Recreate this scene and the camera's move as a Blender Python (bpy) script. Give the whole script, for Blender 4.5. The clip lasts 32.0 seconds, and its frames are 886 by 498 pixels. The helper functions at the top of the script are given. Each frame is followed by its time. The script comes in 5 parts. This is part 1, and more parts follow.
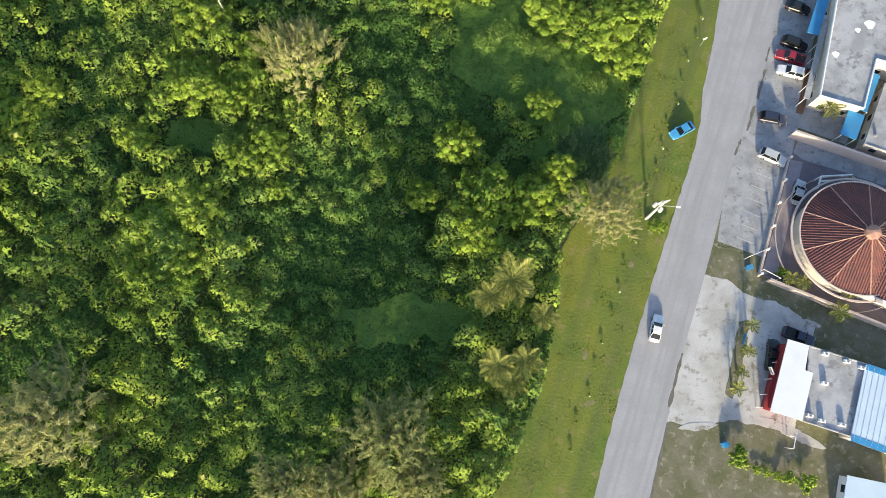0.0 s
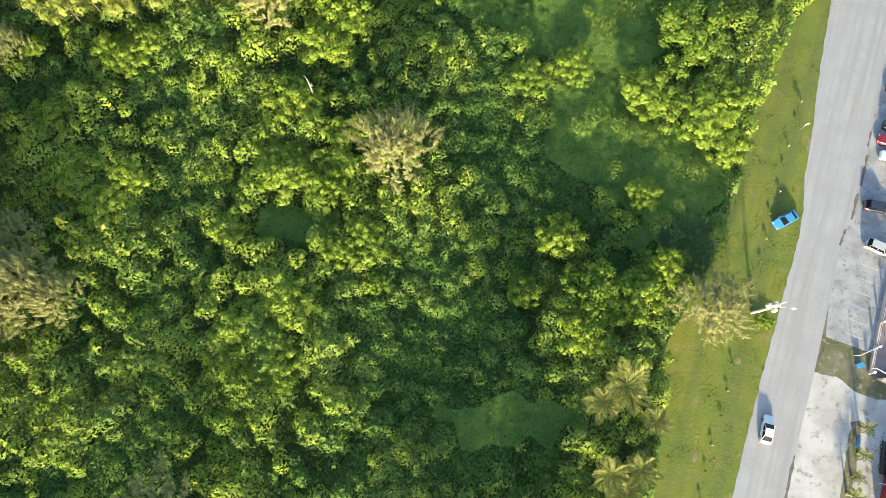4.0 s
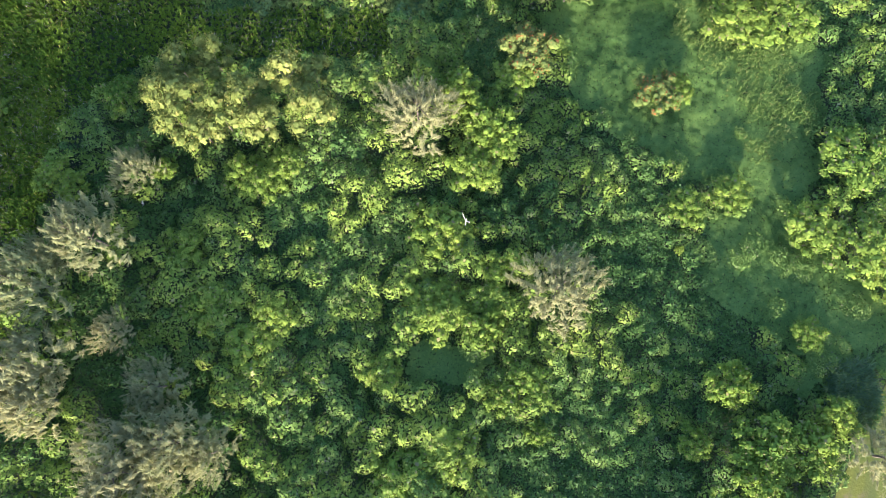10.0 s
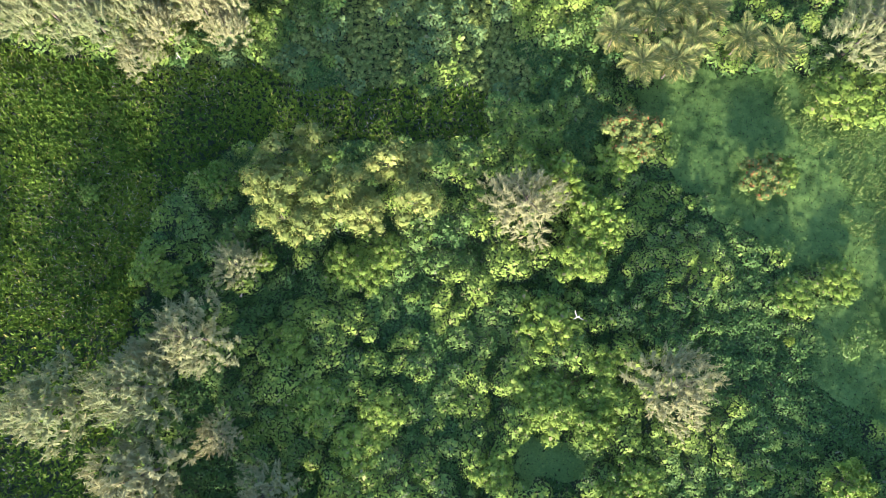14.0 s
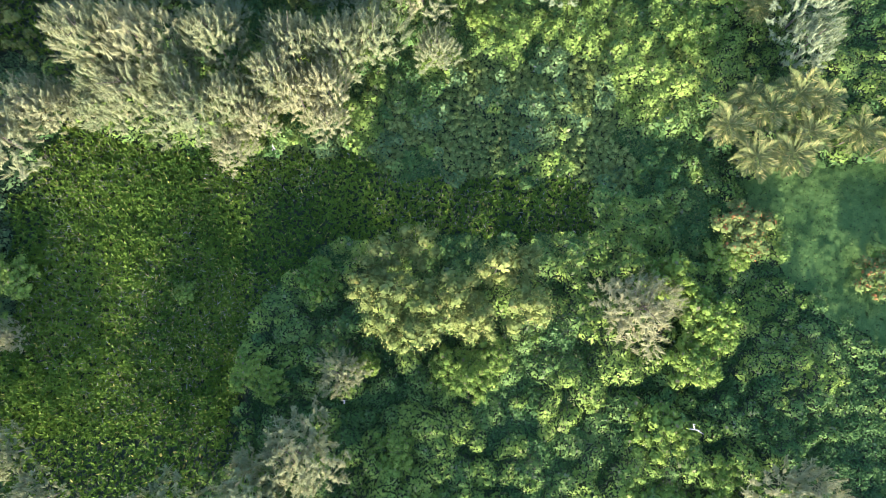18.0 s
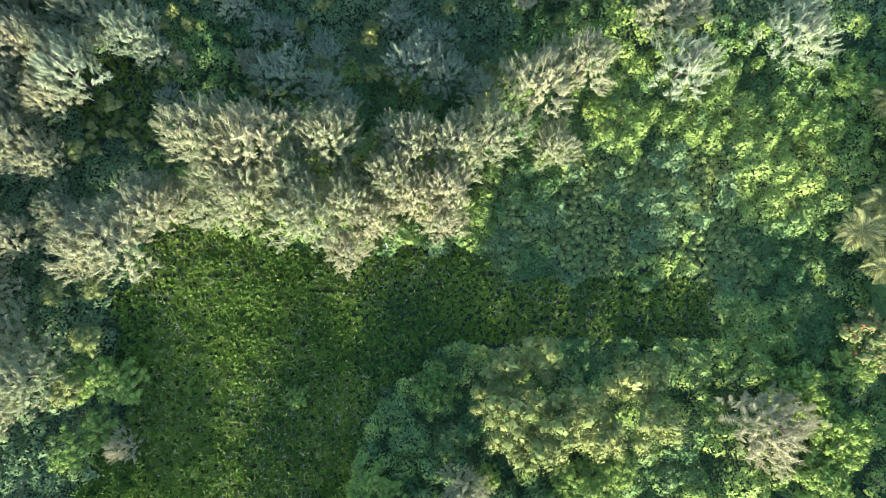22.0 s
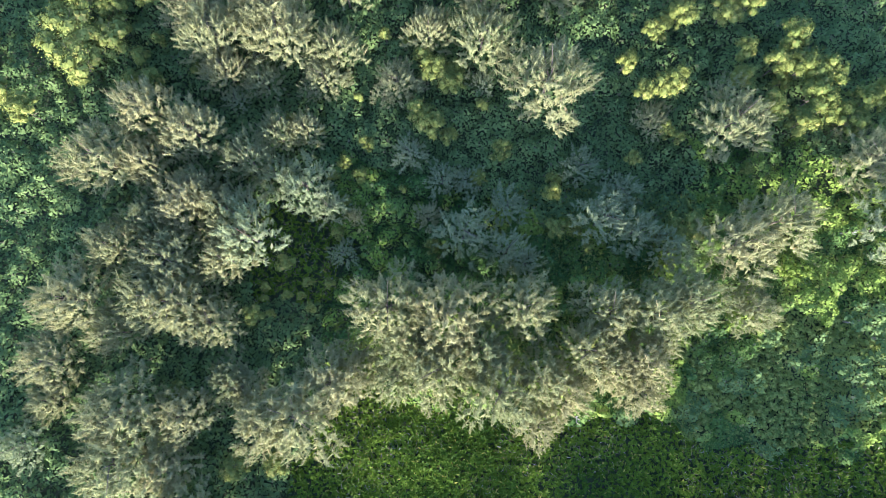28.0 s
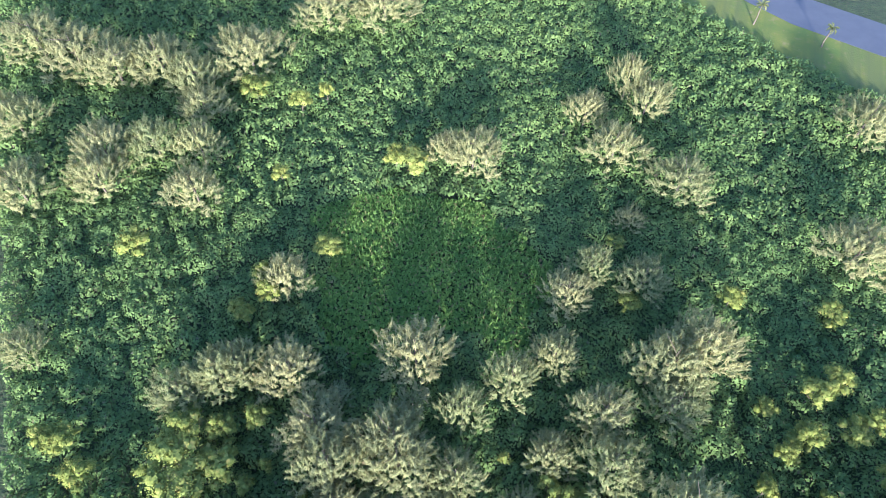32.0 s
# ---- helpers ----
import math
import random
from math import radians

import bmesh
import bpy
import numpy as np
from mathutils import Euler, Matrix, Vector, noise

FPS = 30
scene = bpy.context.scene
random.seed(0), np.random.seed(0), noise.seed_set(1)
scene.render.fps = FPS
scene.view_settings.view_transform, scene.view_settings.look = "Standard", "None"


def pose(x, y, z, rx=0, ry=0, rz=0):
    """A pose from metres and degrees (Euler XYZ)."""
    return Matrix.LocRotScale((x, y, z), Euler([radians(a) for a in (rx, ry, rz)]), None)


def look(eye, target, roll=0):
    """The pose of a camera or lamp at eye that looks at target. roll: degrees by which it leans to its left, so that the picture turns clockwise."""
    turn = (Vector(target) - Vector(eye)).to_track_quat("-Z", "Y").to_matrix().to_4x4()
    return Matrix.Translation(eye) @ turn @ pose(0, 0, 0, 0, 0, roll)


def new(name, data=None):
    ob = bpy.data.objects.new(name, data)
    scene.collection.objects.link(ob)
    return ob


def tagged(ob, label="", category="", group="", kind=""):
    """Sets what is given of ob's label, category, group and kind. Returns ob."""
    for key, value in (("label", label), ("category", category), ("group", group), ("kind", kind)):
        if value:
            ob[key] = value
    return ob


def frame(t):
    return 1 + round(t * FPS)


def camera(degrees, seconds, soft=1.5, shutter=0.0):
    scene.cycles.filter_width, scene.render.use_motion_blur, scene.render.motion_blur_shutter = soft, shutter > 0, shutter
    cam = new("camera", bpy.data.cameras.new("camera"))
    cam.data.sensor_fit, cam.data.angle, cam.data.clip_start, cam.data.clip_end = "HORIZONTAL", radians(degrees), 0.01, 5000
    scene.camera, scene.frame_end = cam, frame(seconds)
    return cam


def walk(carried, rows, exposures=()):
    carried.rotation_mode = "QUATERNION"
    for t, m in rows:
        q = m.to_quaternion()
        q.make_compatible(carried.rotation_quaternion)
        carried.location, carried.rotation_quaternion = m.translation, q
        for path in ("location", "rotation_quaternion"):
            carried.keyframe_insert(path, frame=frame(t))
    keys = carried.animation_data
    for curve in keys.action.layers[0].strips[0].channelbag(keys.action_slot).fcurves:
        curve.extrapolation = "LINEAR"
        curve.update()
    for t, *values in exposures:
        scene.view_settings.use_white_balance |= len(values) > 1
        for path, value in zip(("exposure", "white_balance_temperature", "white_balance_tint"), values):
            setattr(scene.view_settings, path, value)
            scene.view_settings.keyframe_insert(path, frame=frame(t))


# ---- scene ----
cam = camera(69.7, 32.0, soft=0.85)
PATH = [
    (0, (-1.56, 3.122, 104.533), (-1.596, 3.569, 102.584), -3.1),
    (0.5, (-3.633, 4.923, 104.54), (-3.667, 5.374, 102.591), -2.8),
    (1, (-5.634, 6.728, 104.612), (-5.669, 7.18, 102.665), -2.8),
    (1.5, (-7.631, 8.618, 104.731), (-7.668, 9.072, 102.784), -3.0),
    (2, (-9.696, 10.554, 104.89), (-9.735, 11.008, 102.943), -3.2),
    (2.5, (-11.864, 12.525, 105.045), (-11.902, 12.978, 103.097), -3.2),
    (3, (-14.148, 14.579, 105.177), (-14.185, 15.029, 103.228), -3.0),
    (3.5, (-16.659, 16.633, 105.296), (-16.69, 17.079, 103.347), -2.4),
    (6, (-30.086, 26.764, 105.223), (-30.078, 27.211, 103.274), 2.4),
    (6.5, (-32.673, 28.838, 105.332), (-32.663, 29.286, 103.383), 3.1),
    (7, (-35.165, 30.961, 105.493), (-35.152, 31.406, 103.543), 3.7),
    (7.5, (-37.574, 33.142, 105.612), (-37.558, 33.581, 103.661), 4.1),
    (8, (-39.883, 35.261, 105.71), (-39.864, 35.694, 103.757), 4.6),
    (8.5, (-42.155, 37.346, 105.787), (-42.133, 37.773, 103.833), 5.0),
    (9, (-44.417, 39.461, 105.838), (-44.391, 39.88, 103.883), 5.5),
    (9.5, (-46.567, 41.571, 105.829), (-46.539, 41.983, 103.872), 5.7),
    (11, (-52.936, 47.835, 106.255), (-52.908, 48.23, 104.294), 5.6),
    (11.5, (-55.318, 49.738, 106.351), (-55.29, 50.13, 104.39), 5.7),
    (12, (-57.818, 51.606, 106.403), (-57.785, 51.998, 104.442), 6.4),
    (12.5, (-60.284, 53.574, 106.424), (-60.247, 53.964, 104.462), 7.0),
    (13, (-62.722, 55.588, 106.475), (-62.682, 55.976, 104.513), 7.5),
    (13.5, (-65.021, 57.809, 106.449), (-64.977, 58.19, 104.486), 8.1),
    (14, (-67.31, 60.049, 106.478), (-67.265, 60.427, 104.514), 8.2),
    (14.5, (-69.522, 62.307, 106.496), (-69.477, 62.682, 104.532), 8.3),
    (16.5, (-77.652, 71.456, 105.924), (-77.618, 71.818, 103.958), 6.9),
    (18.5, (-87.417, 79.734, 105.815), (-87.372, 80.088, 103.847), 9.0),
    (19, (-89.861, 81.85, 105.814), (-89.816, 82.201, 103.845), 9.2),
    (19.5, (-92.271, 84.18, 105.712), (-92.225, 84.526, 103.743), 9.4),
    (20, (-94.697, 86.625, 105.608), (-94.651, 86.963, 103.637), 9.7),
    (20.5, (-97.107, 89.107, 105.49), (-97.063, 89.438, 103.518), 9.7),
    (21, (-99.506, 91.578, 105.378), (-99.463, 91.902, 103.405), 9.8),
    (21.5, (-101.911, 94.022, 105.322), (-101.87, 94.339, 103.348), 9.6),
    (23, (-109.12, 101.185, 105.253), (-109.092, 101.492, 103.276), 8.0),
    (23.5, (-111.544, 103.517, 105.242), (-111.52, 103.82, 103.265), 7.2),
    (24, (-114.183, 105.836, 105.144), (-114.159, 106.136, 103.167), 7.2),
    (24.5, (-116.75, 108.057, 104.986), (-116.728, 108.357, 103.009), 7.0),
    (25, (-119.306, 110.322, 104.832), (-119.286, 110.621, 102.854), 6.6),
    (25.5, (-121.762, 112.558, 104.728), (-121.745, 112.855, 102.75), 6.0),
    (27.5, (-131.319, 121.085, 104.126), (-131.309, 121.375, 102.148), 4.8),
    (28, (-133.664, 123.187, 104.093), (-133.656, 123.476, 102.114), 4.3),
    (28.5, (-136.113, 125.363, 104.117), (-136.104, 125.649, 102.138), 4.7),
    (29, (-138.841, 127.534, 104.264), (-138.831, 127.865, 102.291), 4.5),
    (29.5, (-141.642, 129.859, 104.327), (-141.632, 130.334, 102.384), 4.0),
    (30, (-144.241, 132.218, 104.38), (-144.238, 132.883, 102.494), 3.0),
    (30.5, (-146.754, 134.54, 104.5), (-146.757, 135.34, 102.667), 2.5),
    (31, (-149.34, 136.817, 104.662), (-149.351, 137.743, 102.889), 2.1),
    (31.5, (-151.994, 138.954, 104.852), (-152.01, 140.004, 103.15), 1.8),
    (32, (-154.735, 141.002, 105.009), (-154.756, 142.172, 103.387), 1.7),
]
EXPOSURES = [(0, 1.54, 6150, 9), (3, 1.82, 6450, 7), (6, 2.1, 6450, 3), (7, 2.08, 6200, 7), (9, 2.1, 5250, 23), (13, 2.13, 5100, 28), (20, 2.28, 4880, 29), (24, 2.36, 4820, 30), (27.5, 2.32, 4860, 28), (30.2, 2.48, 4820, 29), (32, 2.18, 4740, 25)]
walk(cam, [(t, look(eye, target, roll)) for t, eye, target, roll in PATH], EXPOSURES)

# ---- light ----
SUN_ELEVATION, SUN_AZIMUTH = 14.5, 180.0      # degrees; azimuth from +y towards +x
world = bpy.data.worlds.new("sky")
scene.world = world
world.use_nodes = True
wn = world.node_tree.nodes
sky = wn.new("ShaderNodeTexSky")
sky.sky_type, sky.sun_disc = "NISHITA", False
sky.sun_elevation, sky.sun_rotation = radians(SUN_ELEVATION), radians(SUN_AZIMUTH)
sky.altitude, sky.air_density, sky.dust_density = 50, 1.0, 1.5
wn["Background"].inputs["Strength"].default_value = 0.12
world.node_tree.links.new(sky.outputs["Color"], wn["Background"].inputs["Color"])
sun_data = bpy.data.lights.new("sun", "SUN")
sun_data.energy, sun_data.angle, sun_data.color = 3.7, radians(3.0), (1.0, 0.82, 0.5)
sun = new("sun", sun_data)
ce = math.cos(radians(SUN_ELEVATION))
sun_from = Vector((math.sin(radians(SUN_AZIMUTH)) * ce, math.cos(radians(SUN_AZIMUTH)) * ce, math.sin(radians(SUN_ELEVATION))))
sun.matrix_world = look(tuple(sun_from * 300), (0, 0, 0))


# ---- materials ----
def mix_color(nt, kind, fac, a, b):
    n = nt.nodes.new("ShaderNodeMix")
    n.data_type, n.blend_type = "RGBA", kind
    for socket, value in ((n.inputs[0], fac), (n.inputs[6], a), (n.inputs[7], b)):
        if isinstance(value, (int, float)):
            socket.default_value = value
        elif isinstance(value, tuple):
            socket.default_value = (*value, 1.0)
        else:
            nt.links.new(value, socket)
    return n.outputs[2]


def noise_out(nt, scale, detail=3.0, rough=0.55, low=0.35, high=0.65):
    """Noise at world scale (features of 1 / scale metres), stretched to 0..1."""
    geo = nt.nodes.new("ShaderNodeNewGeometry")
    tex = nt.nodes.new("ShaderNodeTexNoise")
    tex.inputs["Scale"].default_value, tex.inputs["Detail"].default_value, tex.inputs["Roughness"].default_value = scale, detail, rough
    nt.links.new(geo.outputs["Position"], tex.inputs["Vector"])
    ramp = nt.nodes.new("ShaderNodeMapRange")
    ramp.inputs[1].default_value, ramp.inputs[2].default_value = low, high
    nt.links.new(tex.outputs["Fac"], ramp.inputs[0])
    return ramp.outputs[0]


def base_material(name):
    m = bpy.data.materials.new(name)
    m.use_nodes = True
    nt = m.node_tree
    return m, nt, nt.nodes["Principled BSDF"]


def bump(nt, bsdf, height, strength, distance):
    b = nt.nodes.new("ShaderNodeBump")
    b.inputs["Strength"].default_value, b.inputs["Distance"].default_value = strength, distance
    nt.links.new(height, b.inputs["Height"])
    nt.links.new(b.outputs["Normal"], bsdf.inputs["Normal"])


def leaf_material(name, dark, light, accent, accent_share=0.06, patch=0.06, rough=0.55, through_light=0.12, per_object=False):
    """Leaves: each one its own shade, drifting between two greens over the ground, a few of an accent colour."""
    m, nt, bsdf = base_material(name)
    geo = nt.nodes.new("ShaderNodeNewGeometry")
    rnd = geo.outputs["Random Per Island"]
    if per_object:
        info = nt.nodes.new("ShaderNodeObjectInfo")
        drift = info.outputs["Random"]
    else:
        drift = noise_out(nt, patch, 6.0, 0.62)
    fac = nt.nodes.new("ShaderNodeMath")
    fac.operation = "MULTIPLY_ADD"
    nt.links.new(rnd, fac.inputs[0])
    fac.inputs[1].default_value = 0.42
    half = nt.nodes.new("ShaderNodeMath")
    half.operation = "MULTIPLY"
    nt.links.new(drift, half.inputs[0])
    half.inputs[1].default_value = 0.58
    nt.links.new(half.outputs[0], fac.inputs[2])
    col = mix_color(nt, "MIX", fac.outputs[0], dark, light)
    gt = nt.nodes.new("ShaderNodeMath")
    gt.operation = "LESS_THAN"
    nt.links.new(rnd, gt.inputs[0])
    gt.inputs[1].default_value = accent_share
    col = mix_color(nt, "MIX", gt.outputs[0], col, accent)
    nt.links.new(col, bsdf.inputs["Base Color"])
    bsdf.inputs["Roughness"].default_value = rough
    bsdf.inputs["Specular IOR Level"].default_value = 0.1
    tr = nt.nodes.new("ShaderNodeBsdfTranslucent")
    nt.links.new(mix_color(nt, "MIX", 0.35, col, light), tr.inputs["Color"])
    mx = nt.nodes.new("ShaderNodeMixShader")
    mx.inputs[0].default_value = through_light
    nt.links.new(bsdf.outputs[0], mx.inputs[1])
    nt.links.new(tr.outputs[0], mx.inputs[2])
    nt.links.new(mx.outputs[0], nt.nodes["Material Output"].inputs["Surface"])
    return m


def plain_material(name, color, second=None, rough=0.7, metal=0.0, scale=0.6, fine=8.0, relief=0.0, share=0.5, per_object=0.0, edge=0.15, drawn=None, third=None):
    """A solid surface with stains at one scale and grain at another."""
    m, nt, bsdf = base_material(name)
    second = second or tuple(c * 0.78 for c in color)
    col = mix_color(nt, "MIX", noise_out(nt, scale, 4.0, 0.6, share - edge, share + edge), color, second)
    if third:
        col = mix_color(nt, "MIX", noise_out(nt, scale * 2.7, 5.0, 0.65, share + 0.05, share + 0.05 + edge), col, third)
    if drawn:
        # streaks along the road: turn in degrees, colour, width in metres
        turn, tone, width = drawn
        geo = nt.nodes.new("ShaderNodeNewGeometry")
        place = nt.nodes.new("ShaderNodeMapping")
        place.vector_type = "TEXTURE"
        place.inputs["Rotation"].default_value = (0, 0, radians(-turn))
        place.inputs["Scale"].default_value = (width, 28 * width, 1000.0)
        nt.links.new(geo.outputs["Position"], place.inputs["Vector"])
        streak = nt.nodes.new("ShaderNodeTexNoise")
        streak.inputs["Scale"].default_value, streak.inputs["Detail"].default_value = 1.0, 3.0
        nt.links.new(place.outputs[0], streak.inputs["Vector"])
        ramp = nt.nodes.new("ShaderNodeMapRange")
        ramp.inputs[1].default_value, ramp.inputs[2].default_value = 0.45, 0.65
        nt.links.new(streak.outputs["Fac"], ramp.inputs[0])
        col = mix_color(nt, "MIX", ramp.outputs[0], col, tone)
    grain = noise_out(nt, fine, 3.0)
    col = mix_color(nt, "MULTIPLY", 0.25, col, mix_color(nt, "MIX", grain, (0.7, 0.7, 0.7), (1.0, 1.0, 1.0)))
    if per_object:
        info = nt.nodes.new("ShaderNodeObjectInfo")
        col = mix_color(nt, "MULTIPLY", per_object, col, mix_color(nt, "MIX", info.outputs["Random"], (0.6, 0.6, 0.6), (1.0, 1.0, 1.0)))
    nt.links.new(col, bsdf.inputs["Base Color"])
    bsdf.inputs["Roughness"].default_value, bsdf.inputs["Metallic"].default_value = rough, metal
    if relief:
        bump(nt, bsdf, grain, 0.5, relief)
    return m


def glass_material(name, color=(0.02, 0.025, 0.03)):
    m, nt, bsdf = base_material(name)
    bsdf.inputs["Base Color"].default_value = (*color, 1)
    bsdf.inputs["Roughness"].default_value = 0.06
    return m


M = {}
M["thicket"] = leaf_material("thicket_leaf", (0.09, 0.165, 0.022), (0.27, 0.36, 0.055), (0.30, 0.29, 0.11), 0.04, 0.05)
M["green_thicket"] = leaf_material("green_thicket_leaf", (0.06, 0.135, 0.027), (0.22, 0.31, 0.06), (0.20, 0.22, 0.11), 0.04, 0.07)
# dark green leaves, taken darker for the shade in low gaps
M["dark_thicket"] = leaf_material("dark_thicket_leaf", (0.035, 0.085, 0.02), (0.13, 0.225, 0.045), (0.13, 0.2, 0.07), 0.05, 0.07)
M["bushland"] = leaf_material("bushland_leaf", (0.085, 0.15, 0.048), (0.205, 0.295, 0.085), (0.17, 0.17, 0.09), 0.02, 0.05, 0.55, 0.25)
M["meadow"] = leaf_material("vine_leaf", (0.095, 0.185, 0.04), (0.19, 0.30, 0.065), (0.2, 0.3, 0.06), 0.05, 0.07)
M["glade"] = leaf_material("glade_grass_blade", (0.09, 0.185, 0.04), (0.24, 0.36, 0.075), (0.26, 0.23, 0.10), 0.05, 0.08, 0.55, 0.3)
M["reed"] = leaf_material("reed_leaf", (0.028, 0.085, 0.01), (0.175, 0.26, 0.02), (0.32, 0.31, 0.06), 0.035, 0.06, 0.5, 0.22)
M["dead"] = leaf_material("dead_leaf", (0.12, 0.10, 0.05), (0.29, 0.26, 0.16), (0.36, 0.34, 0.27), 0.2, 0.1, 0.8, 0.05)
M["broad"] = leaf_material("broad_leaf", (0.12, 0.195, 0.045), (0.34, 0.40, 0.085), (0.30, 0.30, 0.08), 0.06, 0.05)
M["casuarina"] = leaf_material("casuarina_needle", (0.205, 0.26, 0.105), (0.385, 0.37, 0.17), (0.42, 0.365, 0.185), 0.05, 0.06, 0.85, 0.38, True)
# casuarina needles again, with the grey-green of shade put into the colour
M["casuarina_shaded"] = leaf_material("shaded_casuarina_needle", (0.20, 0.26, 0.125), (0.34, 0.39, 0.19), (0.37, 0.39, 0.2), 0.1, 0.06, 0.8, 0.38, True)
M["yellow"] = leaf_material("acacia_leaf", (0.125, 0.175, 0.034), (0.27, 0.305, 0.068), (0.34, 0.32, 0.08), 0.1, 0.06)
M["bush"] = leaf_material("shrub_leaf", (0.07, 0.155, 0.02), (0.31, 0.40, 0.05), (0.24, 0.22, 0.09), 0.05, 0.06)
M["red_bush"] = leaf_material("flame_shrub_leaf", (0.07, 0.135, 0.03), (0.25, 0.29, 0.065), (0.40, 0.17, 0.05), 0.09, 0.06)
M["palm"] = leaf_material("palm_leaf", (0.085, 0.13, 0.035), (0.29, 0.31, 0.085), (0.46, 0.39, 0.12), 0.12, 0.08, 0.5, 0.3)
M["verge_grass"] = leaf_material("verge_grass_blade", (0.13, 0.16, 0.024), (0.19, 0.20, 0.034), (0.26, 0.24, 0.08), 0.1, 0.3, 0.9, 0.2)
M["tall_grass"] = leaf_material("tall_grass_blade", (0.12, 0.205, 0.04), (0.26, 0.345, 0.075), (0.32, 0.33, 0.10), 0.06, 0.1, 0.6, 0.3)
M["sedge"] = leaf_material("sedge_blade", (0.06, 0.125, 0.05), (0.16, 0.25, 0.10), (0.2, 0.25, 0.1), 0.05, 0.2, 0.5, 0.25)
M["bark"] = plain_material("bark", (0.20, 0.16, 0.12), (0.11, 0.09, 0.07), 0.9, scale=1.5)
M["dead_wood"] = plain_material("bleached_wood", (0.62, 0.57, 0.50), (0.42, 0.38, 0.33), 0.8, scale=1.5)


# ---- mesh helpers ----
def quads_mesh(name, quads, material):
    """One mesh from leaves (n, 5, 3): four corners, each leaf an island of its own, and the way that its clump faces there, by which it is shaded."""
    quads, facing = quads[:, :4], quads[:, 4]
    n = len(quads)
    me = bpy.data.meshes.new(name)
    me.vertices.add(4 * n)
    me.vertices.foreach_set("co", np.ascontiguousarray(quads, np.float32).ravel())
    me.loops.add(4 * n)
    me.loops.foreach_set("vertex_index", np.arange(4 * n, dtype=np.int32))
    me.polygons.add(n)
    me.polygons.foreach_set("loop_start", np.arange(0, 4 * n, 4, dtype=np.int32))
    me.update(calc_edges=True)
    me.normals_split_custom_set_from_vertices(np.repeat(unit(facing), 4, 0))
    me.materials.append(material)
    return me


def unit(v):
    return v / np.maximum(np.linalg.norm(v, axis=-1, keepdims=True), 1e-9)


def leaves(rng, centre, normal, along, length, width, wild=0.5, fold=0.25, own=0.65):
    """Diamond leaves: at centre, pointing along, each with half length and half width. normal: the way the clump faces there;
    a leaf turns from it by wild, and is shaded by own parts of itself."""
    n = len(centre)
    clump = unit(normal)
    normal = unit(clump + wild * rng.normal(size=(n, 3)))
    along = unit(along - (along * normal).sum(1, keepdims=True) * normal + 1e-4)
    normal *= np.where((normal * clump).sum(1, keepdims=True) < 0, -1.0, 1.0)
    side = np.cross(normal, along)
    length, width = np.broadcast_to(length, n)[:, None], np.broadcast_to(width, n)[:, None]
    lift = fold * width * normal
    return np.stack([centre - along * length, centre - side * width + lift, centre + along * length, centre + side * width + lift, clump * (1 - own) + normal * own], 1)


def bm_mesh(name, bm, material):
    me = bpy.data.meshes.new(name)
    bm.to_mesh(me)
    bm.free()
    me.materials.append(material)
    return me


def part(name, data, material, parent=None, label=""):
    """One mesh object under a thing or a part. data: a bmesh or a mesh."""
    me = bm_mesh(name, data, material) if isinstance(data, bmesh.types.BMesh) else data
    ob = new(name, me)
    ob.parent = parent
    return tagged(ob, label)


def thing(name, label, category, group="", m=None, kind=""):
    ob = new(name)
    if m is not None:
        ob.matrix_basis = m
    return tagged(ob, label, category, group, kind)


def tube(points, radii, sides=6, bm=None):
    """A tapered round limb along points."""
    bm = bm or bmesh.new()
    rings = []
    for k, p in enumerate(points):
        p = Vector(p)
        d = (Vector(points[min(k + 1, len(points) - 1)]) - Vector(points[max(k - 1, 0)])).normalized()
        a = d.cross(Vector((0.31, 0.95, 0.05))).normalized()
        b = d.cross(a)
        rings.append([bm.verts.new(p + radii[k] * (math.cos(q) * a + math.sin(q) * b)) for q in (2 * math.pi * s / sides for s in range(sides))])
    for r0, r1 in zip(rings, rings[1:]):
        for s in range(sides):
            bm.faces.new((r0[s], r0[(s + 1) % sides], r1[(s + 1) % sides], r1[s]))
    bm.faces.new(rings[-1])
    bm.faces.new(rings[0][::-1])
    return bm


def box(size, centre=(0, 0, 0), bevel=0.0, rz=0.0, bm=None):
    bm = bm or bmesh.new()
    got = bmesh.ops.create_cube(bm, size=1.0)["verts"]
    m = Matrix.Translation(centre) @ Matrix.Rotation(rz, 4, "Z") @ Matrix.Diagonal((*size, 1))
    bmesh.ops.transform(bm, matrix=m, verts=got)
    if bevel:
        edges = list({e for v in got for e in v.link_edges})
        bmesh.ops.bevel(bm, geom=edges, offset=bevel, segments=2, affect="EDGES", profile=0.6)
    return bm


def prism(outline, z0, z1, bm=None):
    """A slab with the given outline, from z0 up to z1."""
    bm = bm or bmesh.new()
    low = [bm.verts.new((x, y, z0)) for x, y in outline]
    high = [bm.verts.new((x, y, z1)) for x, y in outline]
    bm.faces.new(high)
    bm.faces.new(low[::-1])
    n = len(outline)
    for k in range(n):
        bm.faces.new((low[k], low[(k + 1) % n], high[(k + 1) % n], high[k]))
    bmesh.ops.recalc_face_normals(bm, faces=bm.faces)
    return bm


